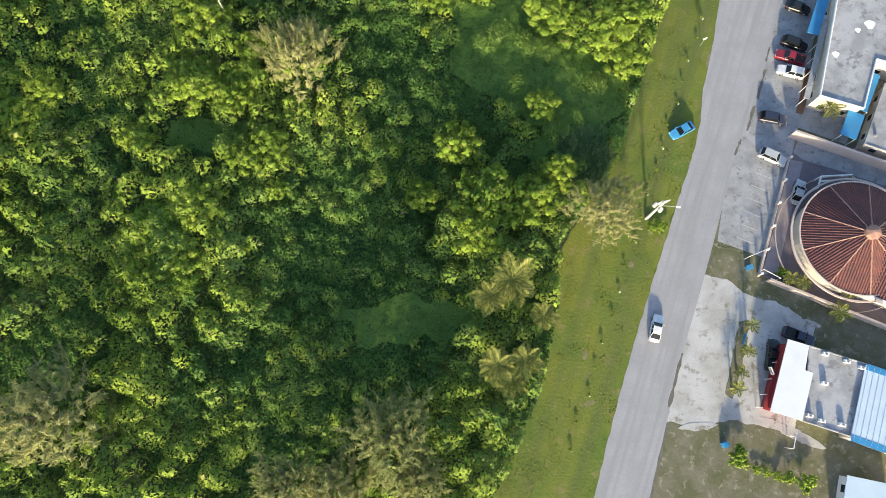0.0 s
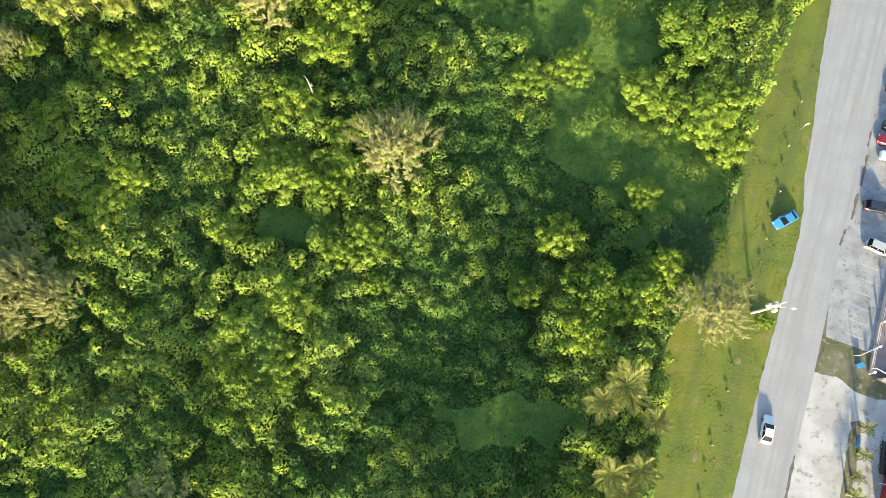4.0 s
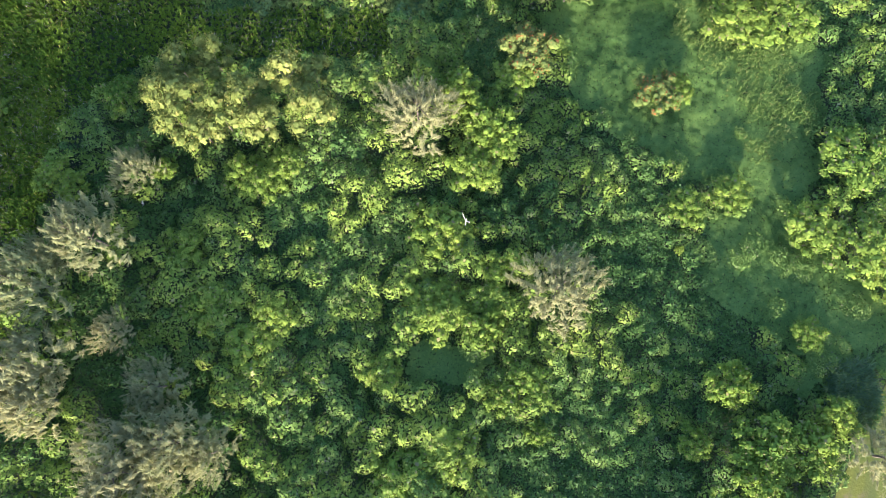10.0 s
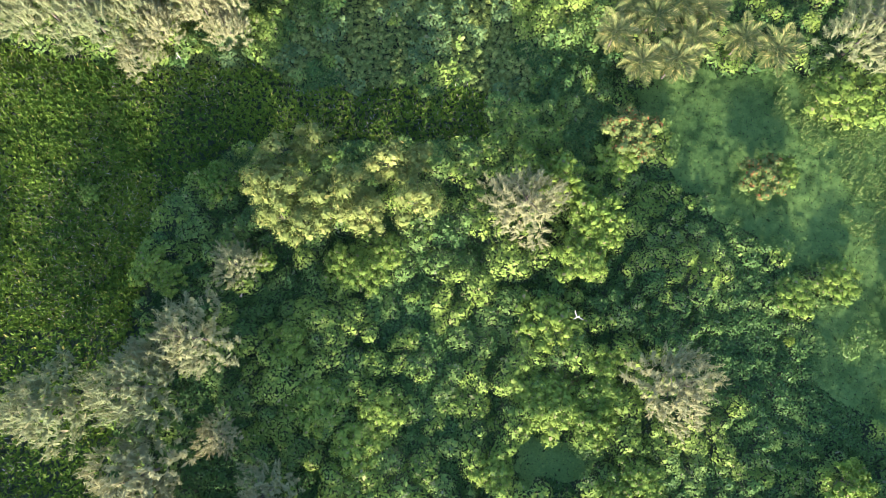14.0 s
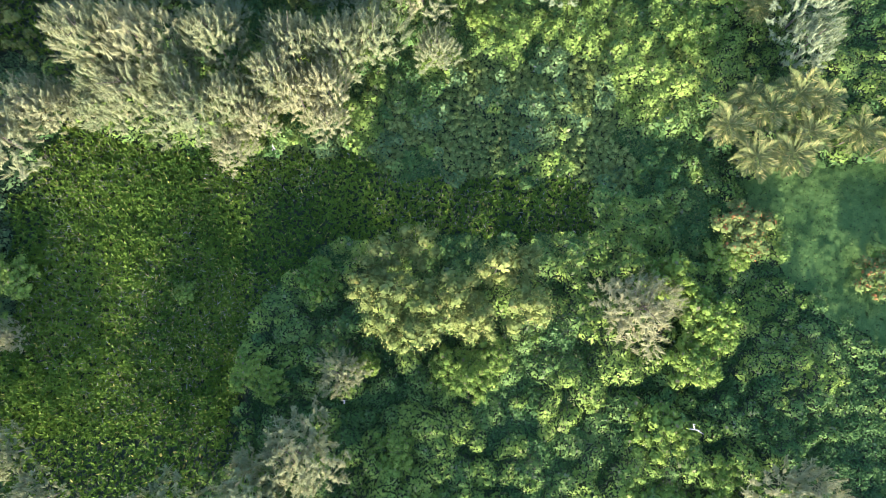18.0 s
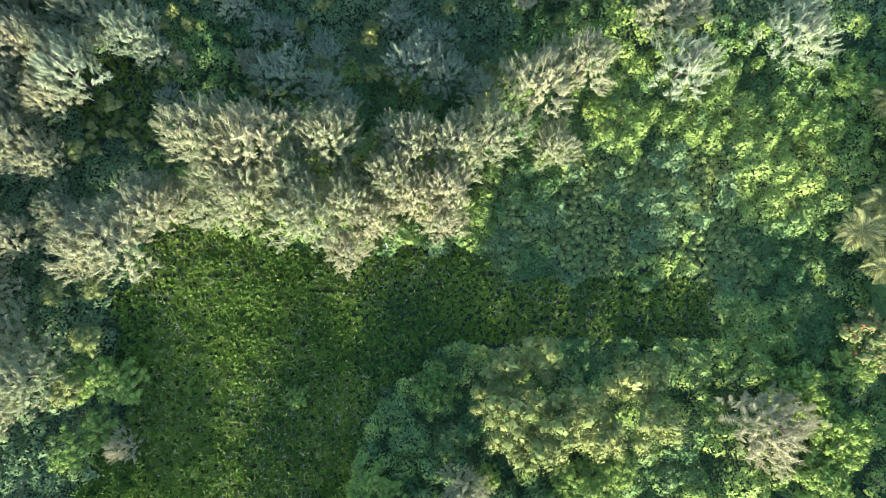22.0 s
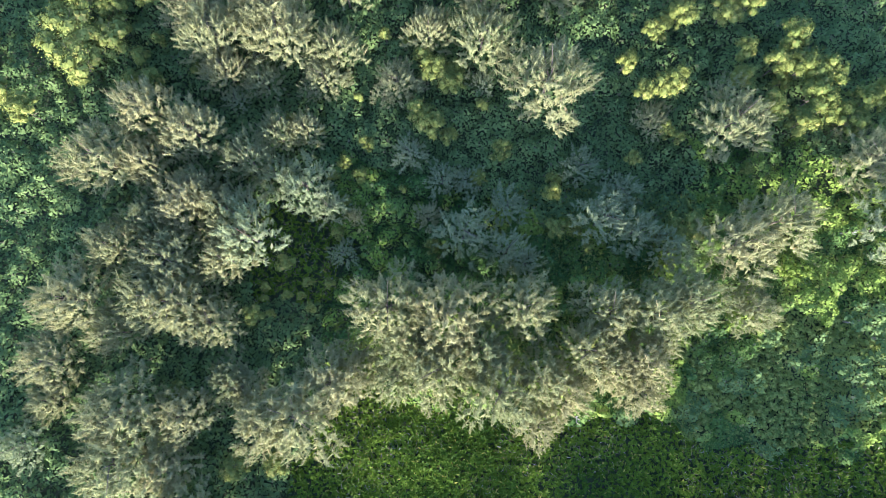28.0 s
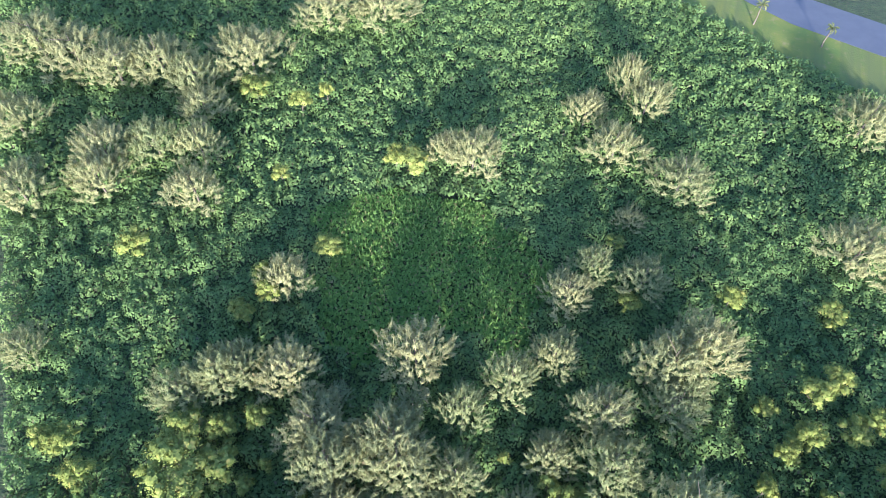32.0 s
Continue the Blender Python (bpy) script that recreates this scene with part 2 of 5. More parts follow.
def inside(points, outline):
    """Which of the points (n, 2) lie in a polygon."""
    x, y = points.T
    hit = np.zeros(len(points), bool)
    for (x0, y0), (x1, y1) in zip(outline, outline[1:] + outline[:1]):
        if y0 != y1:
            hit ^= ((y0 > y) != (y1 > y)) & (x < (x1 - x0) * (y - y0) / (y1 - y0) + x0)
    return hit


def field(points, size, seed):
    """Smooth random values 0..1 over the plan, with features of that many metres."""
    grid = np.random.default_rng(seed).random((256, 256))
    u = points / size + 300.0
    k = np.floor(u).astype(int)
    f = u - k
    f = f * f * (3 - 2 * f)
    a, b = k[:, 0] % 256, k[:, 1] % 256
    c, d = (a + 1) % 256, (b + 1) % 256
    return (grid[a, b] * (1 - f[:, 0]) + grid[c, b] * f[:, 0]) * (1 - f[:, 1]) + (grid[a, d] * (1 - f[:, 0]) + grid[c, d] * f[:, 0]) * f[:, 1]


def scatter(rng, outline, step):
    """Points on a shaken grid within an outline."""
    xs, ys = zip(*outline)
    gx, gy = np.meshgrid(np.arange(min(xs), max(xs), step), np.arange(min(ys), max(ys), step))
    p = np.stack([gx.ravel(), gy.ravel()], 1) + rng.uniform(-0.5, 0.5, (gx.size, 2)) * step
    return p[inside(p, outline)]


# ---- plan (metres) ----
VERGE_EDGE = [(-20, -120), (2.5, -24), (5.1, -12.2), (7.7, -7.8), (13.1, 5.3), (15.5, 16.2), (16.1, 28.7), (26.1, 43), (29.4, 53.7), (32.9, 64.8), (36.5, 75.2), (42.4, 86.9), (51.8, 97.6), (62, 118), (80, 170)]
ROAD_WEST = [(-12, -120), (17.2, -24), (20.8, -11.8), (26.9, 9.2), (34.8, 32.1), (41.2, 50), (41.5, 56.1), (44.4, 66.2), (46, 75.4), (57, 118), (72, 170)]
ROAD_EAST = [(0, -120), (26.6, -24), (30.4, -8.8), (34.9, 8.5), (40.4, 24.4), (44.7, 38.3), (47.2, 46.6), (52, 57.4), (55.9, 71), (69, 118), (84, 170)]
WOOD = [(-80, -26), (3, -26)] + VERGE_EDGE[2:13] + [(58, 110), (34, 135), (-4, 162), (-42, 195), (-44, 232), (-44, 264), (-70, 285), (-91, 306), (-104, 336), (-310, 336), (-300, 290), (-266, 255), (-244, 212), (-222, 165), (-212, 92), (-172, 58), (-152, 30), (-122, 4)]
MEADOWS = [[(-52.8, 49.7), (-38.7, 50.6), (-38.3, 46.8), (-44, 43), (-52.1, 43.9)],
           [(-20.4, 16.7), (-11.2, 19.3), (2.9, 17.3), (3, 13.1), (-16.4, 11.7)],
           [(-30.9, 112.3), (2.8, 115.8), (22, 103), (15, 63.4), (0.4, 63), (3.3, 74.7), (-13.8, 84.1), (-25.2, 96.2)],
           [(12.1, 82.6), (16.1, 66.5), (14.3, 54.2), (9.9, 44.3), (22.1, 42.7), (27.8, 52.5), (28.5, 60.6), (17.2, 67.6)],
           [(-3.1, 73.8), (11.4, 71.8), (13.9, 66.1), (23.4, 59.6), (27.8, 57.5), (27.0, 50.0), (23.4, 43.1), (14.2, 47.6), (5.4, 53.2), (-2.6, 55.2)]]
TALL_GRASS = [(-4.7, 110.2), (0.8, 114.9), (8.8, 109.6), (16.5, 103.2), (13.6, 85.1), (6.5, 83.8), (3.9, 94.2), (-3.3, 100.3)]
SEDGE = [(16.6, 48.1), (23.4, 49.3), (25.2, 42.6), (22.9, 37.9), (17.7, 37.7), (15.4, 42.4)]
CLEARING = [(-182.2, 218.3), (-174.4, 231), (-144.9, 231.1), (-135.8, 218), (-143.1, 196.9), (-174, 193)]
REEDS = [[(-146.2, 115.7), (-114.8, 112.1), (-99.7, 114.7), (-92.8, 109.1), (-57.3, 109.6), (-57.6, 99.1), (-67.1, 98.7), (-97.2, 97.6), (-105.3, 93.6), (-113.1, 84.3), (-114.8, 68.7), (-159.2, 67.2), (-149.9, 83.1), (-155.9, 102.8)],
         [(-140.9, 113.6), (-117.8, 104.7), (-115.6, 79), (-114.7, 63.7), (-118.6, 58.1), (-117.3, 48.3), (-118.2, 35.2), (-134, 35), (-159, 67)],
         [(-166.2, 146.1), (-159.7, 144.6), (-151.3, 141.4), (-147.7, 135.2), (-149.5, 129.3), (-163.3, 128.7), (-165.9, 137.7)]]
BROAD = [(-100, 122.6), (-76.7, 130.8), (-57, 124.5), (-57.3, 109), (-92.8, 110.1)]
BROAD_REACH = [(-125, 94), (-35, 94), (-35, 150), (-125, 150)]
FAR_ROAD = [(-110, 343), (-74.5, 309.7), (-63, 298.4), (-41.7, 285), (0, 262)]

# patches of tall bright growth and of low smooth growth: place, radius
TALL_GROWTH = [(-48.5, 57, 8), (-78, 61.4, 7), (-51.1, 28, 10), (-36, 44, 6), (2.7, 30.8, 6.6), (-53.3, -9.4, 7.9), (-52, 0, 5.4), (-77, 45.5, 7), (-51.5, 35.1, 7.3), (-72.5, 81, 9.6), (25.2, 78.6, 12), (-90, 16, 7), (-83.5, 56.8, 8), (-57.6, 78.4, 5.7), (-48, 135.4, 15), (-62.2, 119.1, 6), (-55.7, 139.6, 10.6)]
# the last five are shaded gaps, darkened through low growth's leaf colour
LOW_GROWTH = [(-19.2, 33.2, 10.5), (-20.4, 22.5, 12), (-10.8, 14.4, 11), (-32.5, 2.2, 11.6), (-69.4, 6.5, 5.5), (-25.6, -6.1, 7), (-71.5, 71.2, 8), (-14.1, 39.6, 12), (-9.2, 56.9, 10.5), (-9.9, 23.7, 13), (-12.2, 62.4, 10), (-19.5, 46, 10), (-97, 53, 7), (-88, 50, 5), (-100, 42, 7), (-93, 71, 5), (-104, 72, 5)]
# casuarinas: place, crown radius, height
CAS_ROADSIDE = [(-28.8, 58.7, 7.3, 14), (-10.1, -2.6, 7.2, 17), (-61.6, -1.6, 8.9, 14), (-25.7, -10.3, 5.4, 12), (-17.4, -10.5, 5.7, 12), (-6, -9, 4.8, 12)]
CAS_WEST = [(-52.1, 87, 7, 11), (-97.9, 76, 4.1, 9), (-102.9, 64.2, 7.1, 13), (-110.2, 56.7, 7.3, 14), (-122.7, 53.9, 7.2, 13), (-108.5, 44.1, 7.3, 13), (-107.8, 38.9, 5.9, 12), (-98.8, 49.8, 3.9, 7), (8, 119.1, 8.5, 12),
            (-92.3, 30.1, 8.2, 13), (-86.1, 33.6, 7, 13), (-81, 32.1, 4.4, 11), (-92, 23.5, 7.2, 13), (-90.5, 41.7, 5.2, 9)]
CAS_BELT = [(-140.8, 127.9, 6.8, 18), (-132.3, 127.3, 7.2, 19), (-120.8, 128.8, 5.8, 17), (-133.3, 119.3, 6, 16), (-124.2, 116.5, 6.5, 16), (-117.8, 118.6, 5.1, 15), (-114, 116.5, 4.6, 12), (-117.6, 111.7, 4.2, 9), (-108.2, 128.9, 5.7, 15), (-100.9, 128.8, 6.1, 15),
            (-102.4, 121.6, 5, 14), (-102.7, 117, 4.1, 11), (-95.1, 131, 5.9, 14), (-87.5, 140.2, 6.6, 14), (-84.7, 130.3, 4.4, 10), (-153.6, 111.5, 7.6, 14), (-158.5, 110, 5.5, 13), (-149, 116.5, 6.1, 13), (-139.1, 117.8, 5, 11), (-127.5, 122, 6, 15), (-138, 122.5, 5.5, 14), (-111, 123, 5.5, 15), (-107, 120.5, 4.8, 13)]
CAS_SHADE = [(-130.1, 140.1, 5.3, 9), (-123.3, 137.9, 4.1, 8), (-108.5, 143.5, 5.2, 9), (-103.1, 141.9, 4.6, 8), (-97.3, 139.1, 4, 7), (-163.3, 138, 6, 12), (-63.6, 144.4, 6.3, 11), (-21.8, 139.2, 6.5, 12), (-21.9, 132.6, 5.8, 11), (-45, 150.6, 6.8, 12),
             (-123.4, 145.1, 3.9, 6), (-105.1, 148.4, 4, 6), (-155.3, 146.4, 5.6, 8), (-160.1, 148.2, 4.3, 7), (-151.7, 143.6, 3.7, 6), (-149.1, 136.5, 2.8, 4), (-139.5, 153.4, 3.4, 5), (-111.5, 152.5, 3.8, 5), (-130, 149.3, 3.3, 4), (-120.3, 136, 3.7, 5), (-194.7, 104.9, 4.2, 7)]
CAS_RIDGE = [(-187.5, 149.3, 6.6, 13), (-181.8, 157.5, 5.6, 13), (-173.5, 154.2, 5.9, 13), (-181, 149.1, 4.5, 11), (-164.7, 150.5, 4.7, 12), (-160.7, 155.1, 4, 10), (-156.4, 156, 3.6, 9), (-173.5, 142.8, 5.7, 13), (-166.9, 141.8, 5.6, 12), (-179.7, 139.8, 4.9, 10),
             (-184.4, 135.6, 4.4, 12), (-175.1, 133.9, 5.7, 13), (-166.6, 134.3, 4.6, 12), (-188.8, 127.1, 6.5, 13), (-182.9, 122.4, 4.1, 11), (-173.5, 127.1, 6.5, 13), (-192, 117.7, 5.6, 10), (-191.9, 111.8, 4.1, 8), (-179.2, 110.6, 7.2, 14), (-179, 103.7, 7.7, 13), (-172.7, 102.9, 4.8, 10)]
CAS_NORTH = [(-164.8, 115.6, 4.7, 8), (-145.8, 118.3, 4.8, 9), (-172.1, 170.9, 6.2, 13), (-170.4, 165.6, 4.3, 10), (-161.3, 171.5, 7, 13), (-152.4, 170, 5, 10), (-164.2, 164.5, 4, 8), (-154.1, 165.1, 4.4, 8), (-142, 164.8, 4.6, 8), (-137.3, 173.8, 4.5, 10),
             (-128.5, 172.4, 6, 13), (-117.9, 164.7, 8, 15), (-99.7, 161.2, 3.6, 6), (-87.6, 160.5, 7, 12), (-80.3, 144.5, 6, 13), (-65.2, 155.3, 6.5, 11), (-128.9, 180.4, 5.8, 13), (-151.4, 180.2, 4.5, 13)]
CAS_GLADE = [(-159.8, 189.8, 7.5, 13), (-135.7, 191.1, 5, 11), (-143.6, 186, 5.3, 13), (-110.3, 193.1, 7.4, 14), (-116.7, 189.6, 7, 14), (-116.2, 183.4, 6.1, 11), (-162.7, 175.1, 6.4, 13), (-174.6, 176.7, 6.6, 11), (-180.9, 186.2, 6.4, 11), (-189.8, 187.1, 5.1, 10), (-197.8, 181.6, 6.1, 10),
             (-228.3, 188.9, 5, 8), (-137.3, 176.6, 2.9, 5), (-127.4, 210.8, 4.6, 10), (-132.7, 204.2, 5.5, 10), (-117.9, 208.5, 5.6, 9)]
CAS_FAR = [(-247.7, 266.5, 10, 12), (-259.4, 271.3, 10.3, 12), (-236.5, 261.9, 8.6, 12), (-226.5, 264.6, 9, 12), (-216.8, 259, 7.3, 12), (-205.5, 268.5, 10, 13), (-212.4, 250.8, 7, 10), (-229.6, 235, 8, 12), (-219.4, 237.3, 6.7, 12), (-209.6, 237.1, 5.9, 12), (-207.6, 224.9, 6.8, 11),
           (-227.6, 226.3, 6.6, 12), (-252.6, 243.2, 7.6, 12), (-243, 223, 7.6, 12), (-189.3, 288, 9.6, 12), (-174.8, 290.3, 9.6, 12)]
CAS_EAST = [(-150.4, 238.1, 7.4, 12), (-156.5, 240.4, 5, 9), (-114.1, 264.1, 4.9, 14), (-110.1, 257.8, 6.3, 12), (-119.6, 242.3, 7.6, 11), (-124.5, 254.4, 5.7, 10), (-106.5, 233.1, 7.5, 11), (-117.8, 224.7, 3.9, 5), (-61, 253.3, 7.8, 12), (-75, 216.2, 8.5, 12)]
# acacias
ACA_GROVE = [(-90.4, 88.8, 4.9, 13), (-83.9, 84.8, 5, 13), (-80.6, 88.6, 5, 13), (-74.1, 92.6, 4.4, 13), (-69.4, 87.1, 4.7, 13), (-77.3, 84.5, 4.3, 12), (-91.3, 84.1, 4.6, 12), (-87.3, 82.9, 4.1, 12), (-94, 89.6, 4, 12), (-86.6, 95.8, 4, 11), (-92.4, 94.2, 4, 11), (-69.8, 94, 3.7, 11)]
ACA_EAST = [(-79.7, 171, 3.2, 9), (-75.1, 170.8, 3.7, 9), (-70.9, 170, 3.8, 9), (-80.8, 163.7, 3.3, 9), (-76.3, 161.1, 3.4, 9), (-72.1, 163.7, 3.4, 9), (-68.1, 162, 3.7, 9), (-65.6, 165.5, 3.6, 9), (-62.4, 166.6, 3.4, 9), (-76.8, 176.1, 3.7, 9), (-85.2, 173.1, 2.5, 9), (-86.2, 168.2, 2.5, 9),
            (-97.6, 166.6, 3.2, 9), (-101.3, 165.4, 2.6, 8), (-104.5, 170.1, 2.2, 8), (-99.9, 176.2, 2.7, 8), (-100.6, 184, 2.6, 6), (-92.1, 186.7, 3.8, 8), (-87.7, 188.9, 3.9, 8), (-87.8, 180.2, 3.8, 8), (-95.3, 179.3, 3.2, 8)]
ACA_MID = [(-116.3, 147.8, 2, 7), (-149.8, 151.2, 1.6, 6), (-146.4, 154.6, 1.8, 6), (-136.4, 157.8, 3.3, 8), (-133.2, 156.5, 2.1, 6), (-136, 167.4, 3.2, 8), (-133.2, 165.1, 2.8, 8), (-124.5, 154.3, 2.4, 7), (-162.4, 126.1, 2.4, 6), (-172.8, 113.7, 2.5, 6), (-128.2, 149.9, 1.9, 5), (-115.2, 142.2, 2.4, 5),
           (-134.9, 138.4, 1.8, 5), (-92.7, 143.2, 3.3, 6), (-96.3, 142.5, 2.9, 6), (-120.7, 204.2, 2.9, 5), (-121.5, 218.6, 2.6, 4), (-82.7, 203.8, 3.7, 5)]
ACA_WEST = [(-195.9, 169.9, 6.2, 10), (-193.5, 165.2, 4.9, 10), (-189.5, 169.3, 4.9, 9), (-201.8, 157.1, 3.3, 9), (-195.6, 175, 4.4, 10), (-190, 176, 3.4, 8), (-215.3, 173.3, 3.6, 7), (-210.6, 168.2, 3.7, 7), (-185.3, 257, 2.5, 8), (-190.7, 253.7, 3.5, 8), (-201.8, 256.9, 5.1, 9), (-163.5, 235.7, 4.8, 9),
            (-167.3, 237.9, 3.1, 8), (-191.5, 232.2, 2.7, 6), (-187.7, 201.7, 3, 9), (-191.2, 197.1, 2.6, 7), (-178.5, 213.5, 3.8, 6)]
ACA_SMALL = [(-103.3, 172.3, 1.9, 5.2), (-193.2, 199.4, 2.5, 5.8), (-150.1, 139.9, 1.7, 5.1), (-147.2, 149.6, 1.8, 5.1), (-151.6, 149.3, 1.5, 4.8), (-158.2, 134.6, 2.2, 5.5), (-97.5, 178.4, 2.6, 5.9), (-94.5, 169.7, 2.1, 5.4), (-98.9, 141.8, 1.7, 5.1), (-95.3, 158.5, 1.8, 5.2), (-154.6, 131.6, 1.3, 4.7), (-182.6, 163.8, 3.1, 6.3), (-149.1, 145.1, 1.4, 4.7), (-161.1, 130.5, 1.3, 4.7), (-77.9, 169.0, 2.1, 5.4), (-84.0, 153.5, 1.6, 5.0)]
CAS_SMALL = [(-168.5, 161.2, 2.5, 5.7), (-133.9, 149.1, 3.4, 6.7), (-159.8, 182.2, 3.2, 6.5), (-172.2, 183.1, 2.7, 5.9), (-128.0, 166.2, 2.6, 5.8)]
CAS_EDGE = [(-169.6, 96.8, 5.4, 11), (-167.8, 124.5, 5.0, 10), (-170.7, 110.7, 5.1, 11), (-169.1, 85.1, 4.7, 10), (-162.3, 115.3, 3.6, 8)]
ACA_EDGE = [(-157.0, 95.9, 3.1, 7), (-158.9, 87.9, 3.4, 7), (-156.9, 103.7, 2.7, 6), (-163.4, 102.9, 2.7, 6)]
ACA_LATE = [(-138.3, 159.7, 3.0, 8), (-116.1, 150, 1.7, 6), (-112.5, 142.4, 1.9, 6), (-97.4, 159.5, 1.9, 6), (-73.3, 165.9, 4.2, 9), (-103, 154.2, 1.9, 6), (-217.7, 173.1, 2.8, 8), (-207.1, 160.3, 3.5, 8), (-184.5, 177.9, 2.9, 8), (-188.9, 205.7, 3.2, 8), (-132.8, 167.6, 2.3, 7), (-83.6, 182, 3, 8), (-101.7, 205.4, 3.2, 7), (-215.2, 210.9, 4.4, 9)]
ACA_ROUND = [(-137.8, 169.9, 2.5, 6.7), (-144.6, 173.6, 1.7, 5.8), (-175.2, 166.0, 1.7, 5.7), (-140.7, 172.8, 1.5, 5.5), (-184.8, 167.5, 2.4, 6.7), (-185.9, 163.6, 2.2, 6.4), (-172.8, 165.2, 1.5, 5.4), (-159.1, 158.3, 1.6, 5.6), (-148.4, 162.5, 1.3, 5.2), (-188.2, 172.4, 1.9, 6.0), (-182.2, 170.7, 1.7, 5.7), (-161.1, 128.7, 1.1, 4.9), (-157.5, 129.3, 1.3, 5.1), (-155.3, 129.4, 1.1, 4.9), (-159.9, 126.4, 1.1, 4.9), (-153.7, 127.7, 1.3, 5.1), (-151.0, 131.5, 1.3, 5.2), (-154.3, 156.6, 1.3, 5.2), (-140.3, 147.4, 1.1, 5.0), (-110.0, 139.3, 1.5, 5.4), (-128.1, 162.1, 1.7, 5.7)]
CAS_LATE = [(-135.9, 142.9, 2.7, 7), (-147.6, 142.3, 2, 6), (-164.7, 90, 6.2, 13), (-172.5, 145.7, 4.1, 11), (-177.3, 127.8, 6, 13), (-149.7, 80.1, 2.8, 8), (-147.3, 62.8, 4.2, 12), (-153, 58.5, 4.5, 13), (-141, 56.5, 4.5, 13), (-112.1, 62.1, 2.5, 7), (-184.9, 204.5, 5.3, 11), (-192.3, 185.1, 5.8, 12)]
# broadleaf shrubs
SHRUB_SOUTH = [(-47.7, 54.4, 5.4, 6), (-40.6, 52.4, 4.2, 6), (-33.9, 43.2, 5, 6), (-37.5, 41.6, 3.6, 5.5), (-48.2, 68.1, 5.8, 6), (-56.2, 44.7, 3.8, 5), (-31.5, 36, 2.2, 5), (-51.7, 28.9, 5.6, 5.5), (-45.1, 32, 5.4, 5.5), (-54.2, 23.2, 4.6, 5), (-45.8, 22.4, 5, 5.5), (-7.3, 35.3, 3.4, 6), (-1.5, 44.4, 4.3, 8),
               (3.3, 35.3, 6, 8), (10.2, 34.7, 5.4, 7), (2.5, 29.1, 5.2, 8), (15.5, 40, 3.8, 6), (13, 52.8, 3.4, 4), (14.1, 67.9, 2.2, 4), (22.7, 67.2, 7, 6), (27.6, 61.3, 4.6, 5), (-58.7, 72, 1.2, 4.5)]
SHRUB_MID = [(-47.1, 56.3, 4.3, 5), (-50.9, 58.2, 3.8, 5), (-39.5, 55.5, 4.7, 5), (-44.9, 67.3, 3.9, 6), (-37.9, 61.5, 3.8, 5), (-42.4, 79.1, 5.2, 7), (-39.8, 86.2, 5.6, 8), (1.7, 76.3, 4.2, 4.5), (-6.2, 74, 4.1, 4), (-8.9, 94.8, 4.6, 5), (14.4, 70.8, 5.8, 6), (23.1, 82.6, 8, 6), (27.8, 70.1, 6.2, 6),
             (-84.1, 54.3, 5.2, 5), (-74.6, 52.7, 4.5, 5), (-77.7, 47.8, 5.1, 5), (-89.2, 64, 4.4, 5), (-94.1, 77.3, 2.5, 5), (-7.7, 66.2, 0.9, 4), (-39.2, 26.7, 1.1, 3.6), (-36.1, 25.8, 1.1, 3.4), (-44, 22, 1.9, 4)]
SHRUB_NORTH = [(-6.6, 94.9, 3.3, 5), (-35.4, 96.4, 4.5, 5), (-45.5, 92.2, 5, 8), (-40.7, 86.7, 4.6, 7), (-38.7, 83.1, 4.3, 6), (5, 109.4, 6.5, 5), (13.6, 109.3, 6.8, 6), (-112.4, 75.3, 4.1, 5), (-102.6, 89.8, 4.1, 6), (-124.5, 88.2, 2.3, 2.4), (-81.4, 77.2, 3.8, 5), (-77.6, 75.4, 4.2, 5), (-74.1, 79.3, 3.8, 5),
               (-156.3, 90.1, 4.6, 4.5), (-150.9, 89.4, 4, 4.5), (-154.3, 82.3, 3.7, 4), (-158.2, 78.8, 4.3, 4), (-76.2, 137.6, 3.6, 5), (-39.1, 136.9, 5.8, 5), (-32.7, 144.5, 5.6, 5), (-109.1, 73.6, 3.2, 5), (-47.9, 91.1, 4, 5)]
SHRUB_RED = [(-32.8, 101, 5.6, 7), (-10.5, 93.9, 4.8, 6)]
PALMS_ROAD = [(7.6, 20.8, 4.8, 8), (4.2, 18.2, 3.6, 7), (12.7, 15.6, 2.9, 5), (5.4, 7.7, 3.6, 6), (9.7, 8.5, 3.6, 6), (7.7, 5.2, 3.2, 5)]
PALMS_GROVE = [(-36.4, 117.7, 4.6, 8), (-29.7, 120.4, 5, 9), (-24.8, 123, 5.2, 9), (-32.1, 112.3, 4.8, 8), (-26.1, 113, 5.2, 8), (-23, 116.9, 5, 8), (-32.4, 122.7, 4.5, 8), (-20, 122.6, 4.7, 8), (-22, 146.2, 4.8, 8), (-28.5, 140.7, 4.2, 6), (-14.2, 117.4, 4.7, 8), (-8.5, 115.5, 5.2, 8)]

# ---- ground ----
def ground_material():
    m, nt, bsdf = base_material("woodland_floor")
    col = mix_color(nt, "MIX", noise_out(nt, 0.4, 5.0), (0.02, 0.04, 0.012), (0.045, 0.075, 0.02))
    col = mix_color(nt, "MIX", noise_out(nt, 2.5, 4.0, 0.6, 0.5, 0.7), col, (0.06, 0.048, 0.03))
    nt.links.new(col, bsdf.inputs["Base Color"])
    bsdf.inputs["Roughness"].default_value = 0.95
    bump(nt, bsdf, noise_out(nt, 1.2, 5.0), 0.8, 0.3)
    return m


bm = bmesh.new()
bmesh.ops.create_grid(bm, x_segments=40, y_segments=40, size=2500)
tagged(part("ground", bm, ground_material()), "dark soil and leaf litter under dense vegetation", "ground", kind="structure")


